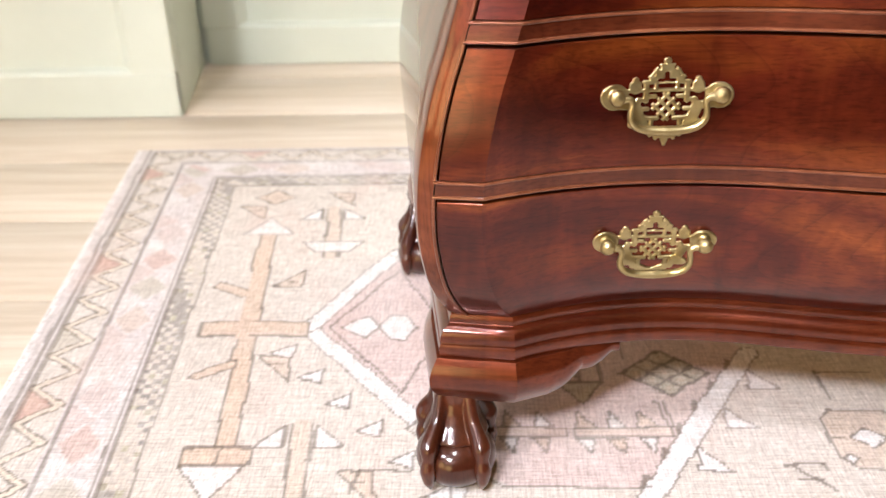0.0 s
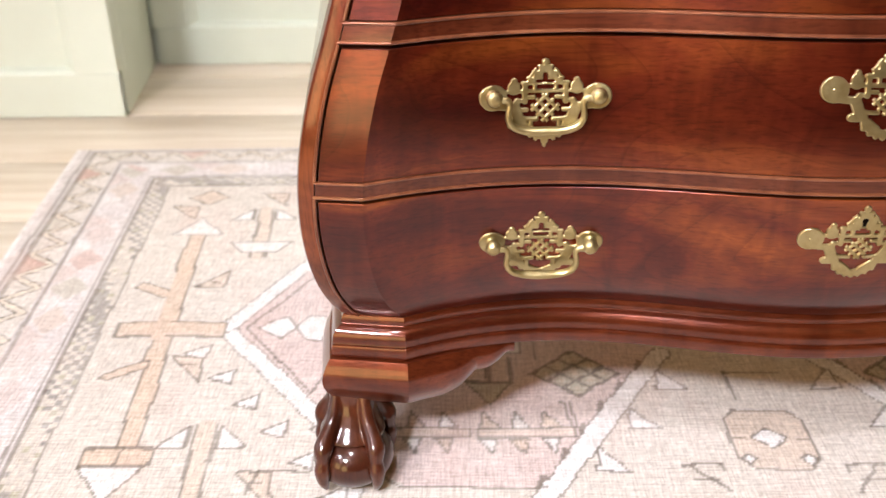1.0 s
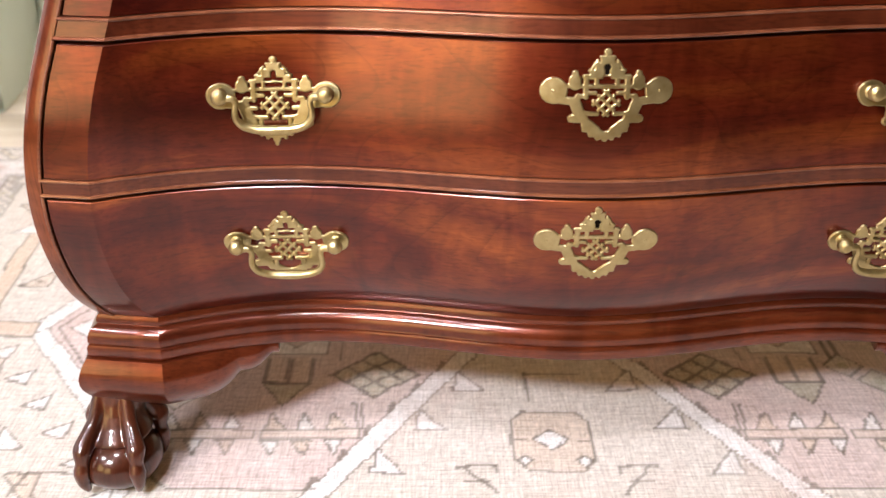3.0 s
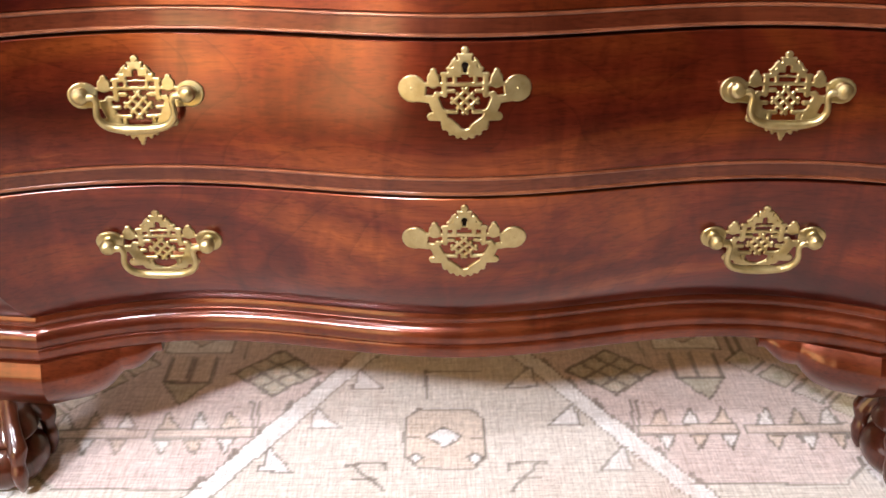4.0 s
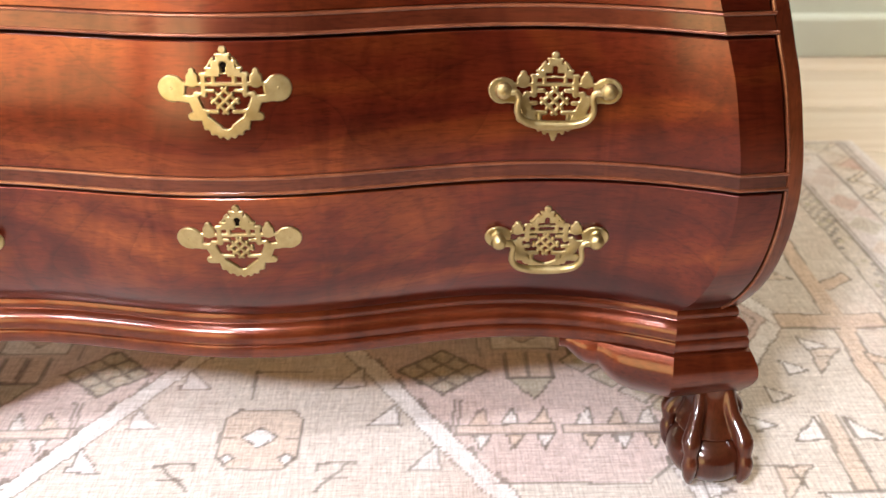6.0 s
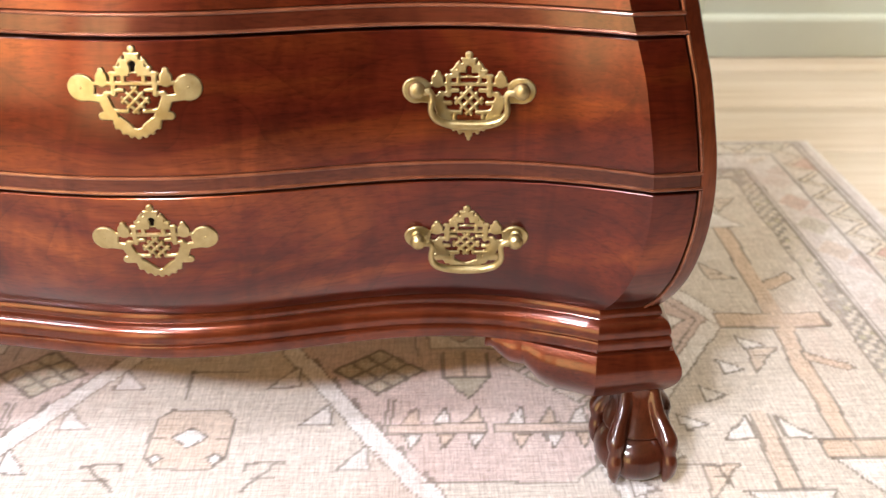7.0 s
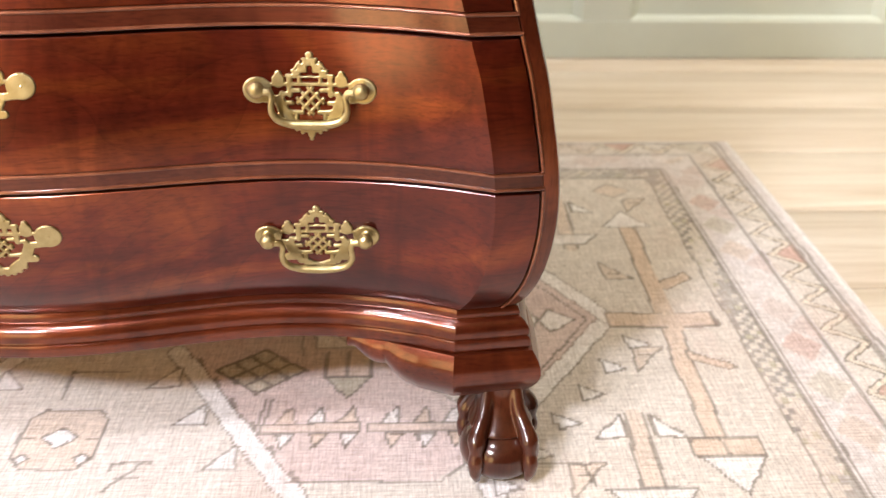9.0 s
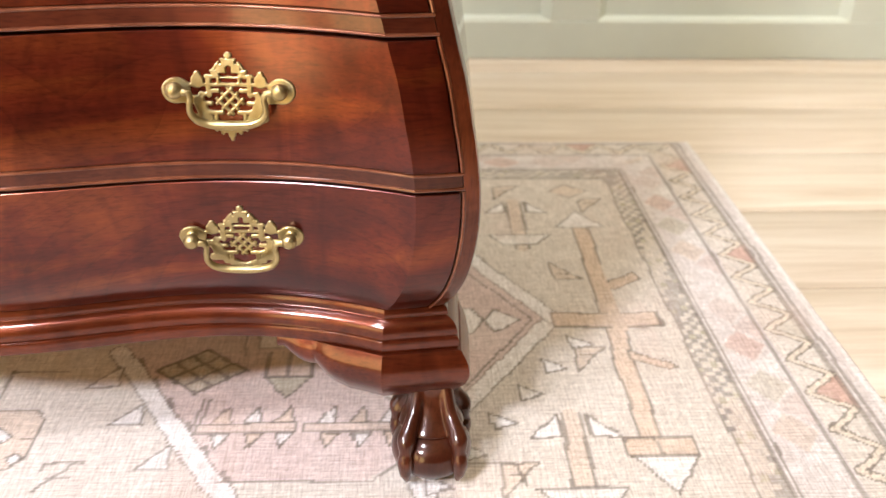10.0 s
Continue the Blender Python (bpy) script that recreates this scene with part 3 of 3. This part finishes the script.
def plate_field(a, b, keyed):
    """Signed distance to a pierced plate, metres, mirror-symmetric in a; b is up."""
    a, mm = np.abs(a) * 1000, 1000
    b = b * mm / (0.94 if keyed else np.where(b > 0, 0.81, 1.0))
    parts = [disc(a, b, 44, 0, 11.9), bar(a, b, 41, -7.6, 26, -9.4, 3.6), bar(a, b, 26, -10, 22.5, -19, 5.0), disc(a, b, 23.5, -5.0, 3.0), disc(a, b, 17.5, -19.5, 2.4)]
    parts += [disc(a, b, 0, 33.3, 3.4), block(a, b, -6.0, 6.0, 11, 30.6), block(a, b, -10.6, 10.6, 11, 25.0), block(a, b, -14.8, 14.8, 10.4, 18.8)]
    parts += [disc(a, b, 5.4, 29.2, 1.6), disc(a, b, 10.0, 23.8, 1.7), disc(a, b, 14.2, 17.6, 1.8), bar(a, b, 8.2, 26.4, 12.6, 19.6, 1.2)]
    parts += [bar(a, b, 26.4, 9.5, 26.4, 6.0, 5.4), disc(a, b, 26.4, 15.2, 2.9), bar(a, b, 35, 4.2, 0, 4.2, 2.0)]
    parts += [bar(a, b, 17.2, 11.0, 17.2, -5.0, 2.5), bar(a, b, 8.6, 12, 8.6, 4, 2.0), bar(a, b, 13, 12.4, 18.6, 12.4, 2.3), bar(a, b, 17, -4.4, 23, -4.4, 1.9), bar(a, b, 17, -1.6, 9.5, -1.6, 1.9)]
    u, v = (a + b + 10.2) / 1.414, (a - b - 10.2) / 1.414
    lattice = np.minimum(np.abs((u + 3.2) % 6.4 - 3.2), np.abs((v + 3.2) % 6.4 - 3.2)) - 1.55
    parts.append(np.maximum(lattice, np.abs(a) + np.abs(b + 10.2) - 14.5))
    parts += [bar(a, b, 17.5, -19.6, 7.0, -20.0, 1.9), bar(a, b, 18, -24.4, 28.2, -24.4, 3.8)]
    parts.append(bar(a, b, 19, -22, 16.5, -29, 3.6))
    if keyed:
        parts += [bar(a, b, 15, -30.0, 8.5, -35.6, 5.4), bar(a, b, 8, -37.2, 0, -39.6, 4.0), disc(a, b, 17.4, -34.2, 2.3), disc(a, b, 12, -39.0, 2.2), disc(a, b, 6, -41.8, 2.2), disc(a, b, 0, -42.8, 2.4)]
    else:
        parts += [bar(a, b, 12, -20, 12, -30, 1.9), bar(a, b, 15.5, -12, 22, -12, 1.9), bar(a, b, 16, -28.5, 7, -33.0, 3.4), bar(a, b, 8, -33.2, 0, -35.0, 3.2)]
        parts += [disc(a, b, 12.5, -34.2, 1.9), disc(a, b, 7.6, -37.0, 1.8), disc(a, b, 0, -38.6, 3.3), disc(a, b, 0, -42.4, 1.9)]
    d = np.minimum.reduce(parts)
    if keyed:
        holes = [disc(a, b, 0, 20.6, 2.7), block(a, b, -1.7, 1.7, 14.4, 20.5), block(a, b, -3.2, 3.2, 6.6, 12.6)]
    else:
        holes = [disc(a, b, 0, 20.6, 2.0), bar(a, b, 3.2, 14.0, 6.4, 14.0, 1.5), block(a, b, -2.0, 2.0, 13.2, 20.4), block(a, b, 3.4, 7.2, 7.4, 10.0)]
    return np.maximum(d, -np.minimum.reduce(holes)) / mm


PULL = 0.885


def plate_mesh(x, z, keyed):
    """The plate as a thin cast sheet with softened edges, bent to the front at (x, z)."""
    aa, bb = np.arange(-0.0572, 0.0573, STEP), np.arange(-0.0448, 0.0364, STEP)
    A, B = np.meshgrid(aa, bb, indexing="ij")
    F = plate_field(A, B, keyed)
    verts, faces, index = [], [], {}
    size = PULL * (0.95 if keyed else 1.0)

    def height(d):
        return 0.0026 - 0.0009 * max(0.0, 1 + max(d, -0.0008) / 0.0008) ** 2

    def vertex(key, a, b, d, low=False):
        if (key, low) not in index:
            index[(key, low)] = len(verts)
            verts.append(on_front(x + a * size, z + b * size, 0.0004 if low else height(d)))
        return index[(key, low)]

    def crossing(i, j, k, l):
        if (k, l) < (i, j):
            i, j, k, l = k, l, i, j
        s = F[i, j] / (F[i, j] - F[k, l])
        return (i, j, k, l), A[i, j] + s * (A[k, l] - A[i, j]), B[i, j] + s * (B[k, l] - B[i, j])

    for i in range(len(aa) - 1):
        for j in range(len(bb) - 1):
            ring = ((i, j), (i + 1, j), (i + 1, j + 1), (i, j + 1))
            inside = [F[q] < 0 for q in ring]
            if not any(inside):
                continue
            poly, cuts = [], []
            for k in range(4):
                p, q = ring[k], ring[(k + 1) % 4]
                if inside[k]:
                    poly.append(vertex(p, A[p], B[p], F[p]))
                if inside[k] != inside[(k + 1) % 4]:
                    key, a, b = crossing(*p, *q)
                    poly.append(vertex(key, a, b, 0.0))
                    cuts.append((key, a, b))
            faces.append(poly)
            if len(cuts) == 2:
                (k0, a0, b0), (k1, a1, b1) = cuts
                faces.append([vertex(k0, a0, b0, 0), vertex(k1, a1, b1, 0), vertex(k1, a1, b1, 0, True), vertex(k0, a0, b0, 0, True)])
    data = bpy.data.meshes.new("backplate")
    data.from_pydata(verts, [], faces)
    bm = bmesh.new()
    bm.from_mesh(data)
    bmesh.ops.recalc_face_normals(bm, faces=bm.faces)
    bm.to_mesh(data)
    bm.free()
    data.materials.append(BRASS)
    data.shade_smooth()
    data.set_sharp_from_angle(angle=radians(50))
    return data


def knob_bm(x, z, a):
    """A turned post with a ball end."""
    bm = bmesh.new()
    foot, n = on_front(x + a * PULL, z, 0.0), normal_at(x + a * PULL, z)
    lathe = [(0.0020, 0.0062), (0.0035, 0.0056), (0.0045, 0.0044), (0.0065, 0.0042), (0.0080, 0.0056), (0.0100, 0.0069), (0.0125, 0.0072), (0.0150, 0.0062), (0.0170, 0.0040), (0.0178, 0.0012)]
    tube(bm, [foot + n * d * PULL for d, r in lathe], [r * PULL for d, r in lathe], 20)
    return bm


def bail_bm(x, z, droop):
    """The swan-neck handle that hangs from both posts, thickest at its middle."""
    half = [(0.0445, 0.0, 0.0115), (0.0385, -0.0012, 0.0120), (0.0335, -0.0020, 0.0125), (0.0315, -0.0065, 0.0125), (0.0325, -0.0130, 0.0120), (0.0320, -0.0200, 0.0110),
            (0.0270, -0.0265, 0.0100), (0.0180, -0.0300, 0.0092), (0.0090, -0.0310, 0.0090), (0.0, -0.0312, 0.0090)]
    radii = [0.0030, 0.0034, 0.0030, 0.0025, 0.0026, 0.0029, 0.0033, 0.0036, 0.0040, 0.0042]
    full = [(-a, b, o) for a, b, o in half] + half[-2::-1]
    rad = radii + radii[-2::-1]
    pts = curve_through(full, 4)
    r = np.interp(np.linspace(0, len(full) - 1, len(pts)), range(len(full)), rad)
    bm = bmesh.new()
    tube(bm, [on_front(x + a * PULL, z + b * PULL * 0.92, o * PULL + droop * max(0.0, -b)) for a, b, o in pts], list(r * PULL), 12)
    return bm


def drawer_pull(x, z, droop):
    pull = new("drawer_pull", plate_mesh(x, z, False))
    pull.parent = chest
    tagged(pull, "pierced brass backplate with a hanging bail handle")
    for a in (-0.0445, 0.0445):
        part("post", knob_bm(x, z, a), BRASS, pull, "round brass post")
    part("bail", bail_bm(x, z, droop), BRASS, pull, "swan-neck brass bail")


def keyhole_plate(x, z):
    plate = new("escutcheon", plate_mesh(x, z, True))
    plate.parent = chest
    tagged(plate, "pierced flat brass escutcheon with a keyhole")
    for a in (-0.0445, 0.0445):
        bm = bmesh.new()
        n = normal_at(x + a * PULL * 0.95, z)
        foot = on_front(x + a * PULL * 0.95, z, 0.0024)
        tube(bm, [foot, foot + n * 0.0004, foot + n * 0.0007], [0.0013, 0.0011, 0.0004], 10)
        part("pin", bm, BRASS, plate)
    # black discs on the solid front stand in for the shade inside the keyhole
    bm = bmesh.new()
    n = normal_at(x, z + 0.0160)
    for b, r in ((0.0188, 0.0034), (0.0150, 0.0026)):
        foot = on_front(x, z + b * PULL, 0.0010)
        tube(bm, [foot, foot + n * 0.0003], [r, r * 0.98], 12)
    part("keyhole", bm, HOLE, plate)


for z_pull, z_key, droop in ((0.2295, 0.2435, 0.16), (0.3495, 0.3590, 0.03), (0.466, 0.472, 0.0), (0.597, 0.601, 0.0), (0.731, 0.735, 0.0)):
    drawer_pull(-0.2385, z_pull, droop)
    drawer_pull(0.238, z_pull, droop)
    keyhole_plate(0.001, z_key)

# the east end of the case widens a little towards the top
for ob in chest.children:
    if ob.type == "MESH" and ob.name.split(".")[0] in ("carcass", "drawer_front", "drawer_rail", "cock_bead", "top_rail", "top_board"):
        for v in ob.data.vertices:
            up, out = min(1.0, max(0.0, (v.co.z - 0.33) / 0.13)), min(1.0, max(0.0, (v.co.x - 0.29) / 0.07))
            v.co.x += 0.009 * up * out


# ---- rug ----
RUG_X, RUG_BACK, RUG_FRONT = 0.868, 0.788, -1.75
NEAR = -0.085


def rug_mesh():
    xs = np.linspace(-RUG_X, RUG_X, 701)
    ys = np.concatenate([np.linspace(RUG_FRONT, NEAR, 60)[:-1], np.arange(NEAR, RUG_BACK + 1e-6, 0.0024)])
    X, Y = np.meshgrid(xs, ys, indexing="ij")
    wob = 0.0006 * np.sin(31 * Y + 7 * X) + 0.0005 * np.sin(53 * Y - 19 * X)
    K = 0.0026
    U = np.abs(X + wob) // K * K + K / 2
    V = (Y + 0.001 * np.sin(43 * X)) // K * K + K / 2
    left = X < 0
    cream, white, pink, rust = (0.63, 0.575, 0.525), (0.76, 0.735, 0.73), (0.61, 0.495, 0.470), (0.54, 0.32, 0.26)
    peach, olive, ink, grey, haze = (0.62, 0.49, 0.395), (0.45, 0.415, 0.31), (0.17, 0.14, 0.115), (0.24, 0.22, 0.215), (0.65, 0.60, 0.60)
    C = np.empty(X.shape + (3,))
    C[:] = cream

    def paint(mask, colour, much=1.0):
        C[mask] = C[mask] * (1 - much) + np.array(colour) * much

    def line(x0, y0, x1, y1, r=0.0014, colour=ink, much=0.80):
        paint(bar(U, V, x0, y0, x1, y1, r) < 0, colour, much)

    def poly(points, colour, edge=True, much=1.0, where=None):
        inside = np.zeros(X.shape, bool)
        n = len(points)
        for i in range(n):
            (x0, y0), (x1, y1) = points[i], points[(i + 1) % n]
            if y0 != y1:
                inside ^= ((V < y0) != (V < y1)) & (U < (x1 - x0) * (V - y0) / (y1 - y0) + x0)
        paint(inside if where is None else inside & where, colour, much)
        if edge:
            for i in range(n):
                if points[i][0] or points[(i + 1) % n][0]:
                    line(*points[i], *points[(i + 1) % n])

    # field: the pink hexagons between the pale diagonal bands
    poly([(0.08, 0.169), (0.205, -0.040), (0.345, -0.040), (0.385, -0.012), (0.555, 0.222), (0.47, 0.40), (0.30, 0.50), (0.16, 0.40)], pink, False)
    poly([(0.445, 0.10), (0.53, 0.226), (0.45, 0.36), (0.40, 0.226)], pink, True, 0.8)
    poly([(0.474, 0.226), (0.486, 0.250), (0.502, 0.238), (0.516, 0.226), (0.502, 0.214), (0.486, 0.202)], white)
    poly([(0.430, 0.226), (0.442, 0.252), (0.460, 0.252), (0.474, 0.226), (0.460, 0.200), (0.442, 0.200)], white)
    for x0, y0, x1, y1 in ((0.079, 0.169, 0.225, -0.060), (0.553, 0.226, 0.385, -0.012), (0.553, 0.226, 0.455, 0.405), (0.385, -0.012, 0.40, -0.060), (0.245, 0.50, 0.455, 0.405)):
        paint(bar(U, V, x0, y0, x1, y1, 0.0115) < 0, ink, 0.75)
        paint(bar(U, V, x0, y0, x1, y1, 0.0093) < 0, white)
    line(0.218, -0.041, 0.352, -0.041)
    line(0.352, -0.041, 0.378, -0.016)
    for k in range(6):
        s = k / 5
        x, y = 0.563 - 0.165 * s, 0.190 - 0.225 * s
        poly([(x, y), (x + 0.026, y - 0.018), (x + 0.002, y - 0.026)], white)
        x, y = 0.105 + 0.115 * s, 0.155 - 0.18 * s
        line(x, y, x + 0.004, y - 0.012, 0.0026)
    for x, y in ((0.078, 0.122), (0.116, 0.058), (0.156, -0.004)):
        poly([(x - 0.016, y - 0.016), (x + 0.014, y - 0.016), (x + 0.010, y + 0.018)], white)
    # middle: lozenge in a notched box, hooks, angle
    poly([(0.0, 0.070), (0.026, 0.070), (0.037, 0.056), (0.037, 0.0), (0.026, -0.016), (0.0, -0.016)], peach, True, 0.6)
    poly([(0.0, 0.043), (0.018, 0.028), (0.0, 0.013)], white)
    line(0.024, 0.028, 0.035, 0.028, 0.0011)
    poly([(0.020, -0.002), (0.028, 0.005), (0.034, -0.002), (0.028, -0.009)], white)
    W = X // K * K + K / 2
    for x0, y0, x1, y1 in ((-0.017, 0.088, -0.019, 0.133), (-0.019, 0.133, 0.037, 0.134)):
        paint(bar(W, V, x0, y0, x1, y1, 0.0018) < 0, ink, 0.74)
    line(0.092, -0.010, 0.056, -0.009, 0.0018)
    line(0.085, -0.010, 0.056, -0.046, 0.0018)
    line(0.085, -0.030, 0.064, -0.030)
    line(0.056, -0.009, 0.056, -0.020)
    # lattice lozenges
    a, b = (U - 0.1725) / 0.046, (V - 0.133) / 0.040
    inside = np.abs(a) + np.abs(b) < 1
    paint(inside, olive, 0.75)
    near = np.maximum(np.abs((a + b + 1) % 0.667 - 0.333), np.abs((a - b + 1) % 0.667 - 0.333))
    paint(inside & (near > 0.26), ink, 0.8)
    paint(inside & (near < 0.10), peach, 0.5)
    paint((np.abs(np.abs(a) + np.abs(b) - 1) < 0.07), ink, 0.8)
    # flower pot with comb above
    poly([(0.240, 0.166), (0.287, 0.166), (0.287, 0.119), (0.240, 0.119)], peach, False, 0.7)
    poly([(0.240, 0.119), (0.287, 0.119), (0.262, 0.083)], olive, True, 0.8)
    for x in (0.240, 0.263, 0.287):
        line(x, 0.119, x, 0.163, 0.0024)
    line(0.240, 0.119, 0.287, 0.119, 0.0024)
    poly([(0.225, 0.172), (0.297, 0.172), (0.297, 0.215), (0.261, 0.185), (0.225, 0.215)], white)
    for x in (0.212, 0.310, 0.320):
        line(x, 0.160, x, 0.24, 0.0024)
    # combs with small flags
    poly([(0.183, 0.042), (0.278, 0.042), (0.278, 0.030), (0.183, 0.030)], peach, True, 0.5)
    poly([(0.284, 0.042), (0.385, 0.042), (0.385, 0.030), (0.284, 0.030)], peach, True, 0.5)
    for k in range(6):
        x = 0.196 + 0.030 * k + (0.012 if k > 2 else 0)
        poly([(x, 0.044), (x + 0.018, 0.044), (x + 0.014, 0.070)], white if k % 2 else peach, True, 0.8)
        poly([(x + 0.004, 0.028), (x + 0.022, 0.028), (x + 0.010, 0.006)], peach if k % 2 else white, True, 0.8)
    line(0.186, 0.044, 0.190, 0.085)
    line(0.180, 0.044, 0.184, 0.085)
    # scalloped chain of squares
    for k in range(5):
        x, y = 0.318 + 0.026 * k, 0.150 - 0.027 * k
        poly([(x, y + 0.021), (x + 0.021, y), (x, y - 0.021), (x - 0.021, y)], olive if k % 2 else cream, True, 0.7)
        paint(disc(U, V, x, y, 0.006) < 0, olive, 0.8)
    # tree
    poly([(0.604, -0.010), (0.625, -0.010), (0.637, 0.464), (0.616, 0.464)], peach)
    poly([(0.552, 0.238), (0.676, 0.238), (0.676, 0.208), (0.552, 0.208)], peach)
    poly([(0.628, 0.298), (0.636, 0.312), (0.670, 0.334), (0.676, 0.318), (0.640, 0.292)], peach)
    poly([(0.626, 0.160), (0.668, 0.135), (0.672, 0.126), (0.662, 0.124), (0.624, 0.146)], peach)
    poly([(0.594, 0.464), (0.660, 0.464), (0.628, 0.515)], white)
    paint(block(U, V, 0.618, 0.635, 0.20, 0.45) < 0, peach)
    poly([(0.590, 0.013), (0.655, 0.013), (0.655, -0.013), (0.590, -0.013)], peach)
    poly([(0.592, -0.014), (0.653, -0.014), (0.622, -0.064)], white)
    line(0.618, 0.013, 0.622, -0.013)
    # double bars with flags
    for y0, y1 in ((0.049, -0.08), (0.545, 0.40)):
        paint(bar(U, V, 0.5435, y0, 0.5395, y1, 0.0085) < 0, peach, 0.6)
        for x in (0.534, 0.553):
            paint(bar(U, V, x, y0, x - 0.004, y1, 0.0020) < 0, ink, 0.72)
        low = y0 - 0.034
        poly([(0.500, low), (0.529, y0), (0.529, low)], white)
        poly([(0.588, low), (0.559, y0), (0.559, low)], white)
        low = y0 - 0.104
        poly([(0.498, low), (0.580, low), (0.560, low - 0.03), (0.518, low - 0.03)], white, True, 0.7)
    for x, y, s in ((0.568, 0.166, 1), (0.570, 0.318, -1), (0.470, -0.022, 1), (0.52, 0.60, 1), (0.64, 0.555, 1)):
        poly([(x, y), (x + 0.034, y + 0.002), (x - 0.003, y - 0.046 * s)], peach, True, 0.6)
        line(x + 0.006, y - 0.014 * s, x + 0.02, y - 0.014 * s)
    line(0.435, -0.020, 0.483, -0.020, 0.0018)
    line(0.483, -0.020, 0.490, -0.05, 0.0018)
    poly([(0.60, 0.585), (0.628, 0.61), (0.656, 0.585), (0.628, 0.560)], peach, True, 0.7)
    # borders: a chequered stripe, lozenges, a zigzag, and the outer lines
    D = np.maximum(U - 0.693, V - 0.632)
    along = np.where(U - 0.693 > V - 0.632, V, U)
    stripe = (D > 0) & (D < 0.030)
    paint(D > 0, haze)
    i, j = np.floor(along / 0.0090).astype(int), np.floor(D / 0.0075).astype(int)
    paint(stripe, (0.62, 0.56, 0.50))
    speck = (i * 73 + j * 151 + (i // 3) * 29) % 7
    paint(stripe & ((i + j) % 2 == 0), grey, 0.68)
    paint(stripe & (speck < 2), cream, 0.8)
    paint(stripe & (speck == 6), grey, 0.6)
    paint(stripe & ((i * 7 + j * 3) % 13 == 0), olive, 0.8)
    for d in (0.0, 0.030, 0.036):
        paint(np.abs(D - d) < 0.0022, ink, 0.7)
    mid = (D > 0.036) & (D < 0.092)
    s = (along + 0.02) / 0.075
    k = np.floor(s).astype(int)
    shape = np.abs(s - k - 0.5) / 0.42 + np.abs(D - 0.064) / 0.024
    for n, colour in enumerate((peach, rust, haze, olive, pink)):
        paint(mid & (shape < 1) & ((k * 3 + left) % 5 == n), colour, 0.5)
    paint(mid & (np.abs(shape - 1) < 0.07), white, 0.4)
    for n, colour in enumerate((white, pink)):
        tri = (np.abs(s - np.round(s)) / 0.36 + np.abs(D - 0.090) / 0.030 < 1)
        paint(mid & tri & (np.round(s).astype(int) % 2 == n), colour, 0.6)
    for d in (0.092, 0.0985):
        paint(np.abs(D - d) < 0.0020, ink, 0.65)
    band = (D > 0.0985) & (D < 0.143)
    paint(band, (0.66, 0.61, 0.57))
    p = (along + 0.01) / 0.060
    tooth = np.abs((p % 1) - 0.5) * 2
    paint(band & (np.abs(D - 0.103 - 0.036 * tooth) < 0.0058), (0.70, 0.62, 0.53))
    paint(band & (np.abs(np.abs(D - 0.103 - 0.036 * tooth) - 0.0066) < 0.0020), ink, 0.88)
    deep = band & (D > 0.110 + 0.036 * tooth)
    paint(deep & (np.floor(p).astype(int) % 5 == 1), rust, 0.75)
    paint(deep & (np.floor(p).astype(int) % 5 == 3), olive, 0.35)
    for d, w in ((0.143, 0.0030), (0.1515, 0.0022)):
        paint(np.abs(D - d) < w, ink, 0.6)
    paint(D > 0.154, haze)
    paint(D > 0.166, white)
    rng = np.random.default_rng(3)
    C *= 1 + 0.07 * rng.standard_normal(X.shape + (1,))
    C[:] = np.clip(C, 0.02, 0.9)

    nx, ny = X.shape
    Z = 0.0 + 0.0005 * np.sin(9 * X + 2) * np.sin(7 * Y)
    Z[0, :] = Z[-1, :] = -0.004
    Z[:, 0] = Z[:, -1] = -0.004
    pulled = np.where(X < 0, X * (0.984 + 0.122 * np.maximum(Y, -0.1)), X)
    co = np.stack([pulled, Y, Z], -1).reshape(-1, 3)
    base = (np.arange(nx - 1)[:, None] * ny + np.arange(ny - 1)[None, :]).ravel()
    quads = np.stack([base, base + ny, base + ny + 1, base + 1], 1)
    data = bpy.data.meshes.new("rug")
    data.from_pydata(co.tolist(), [], quads.tolist())
    layer = data.color_attributes.new("knots", "FLOAT_COLOR", "POINT")
    layer.data.foreach_set("color", np.concatenate([C, np.ones(X.shape + (1,))], -1).reshape(-1).astype(np.float32))
    data.materials.append(WOOL)
    data.shade_smooth()
    return data


rug = tagged(new("rug", rug_mesh()), "faded cream and pink geometric wool rug on oak boards", "rug")
bm = bmesh.new()
box(bm, -RUG_X + 0.03, RUG_X - 0.002, RUG_FRONT + 0.002, RUG_BACK - 0.002, FLOOR_Z + 0.0005, -0.0035)
part("backing", bm, WOOL, rug, smooth=False)

# ---- floor boards ----
PITCH, LENGTH = 0.2235, 4.4
bm = bmesh.new()
box(bm, 0, LENGTH - 0.0015, 0.0008, PITCH - 0.0008, -0.014, 0, 0.0012)
BOARD = finish(bm, "floor_board", OAK)
row = 0
y = 0.301 - PITCH * 22
while y < BACK_Y + 0.02:
    x = ROOM_W
    cut = 0.5 + 0.8 * ((row * 0.37) % 1)
    while x < ROOM_E:
        long = min(cut, ROOM_E - x)
        board = new("floor_board", BOARD)
        board.parent, board.location, board.scale = floor, (x, y, FLOOR_Z), (long / LENGTH, 1, 1)
        x += cut
        cut = LENGTH
    y += PITCH
    row += 1
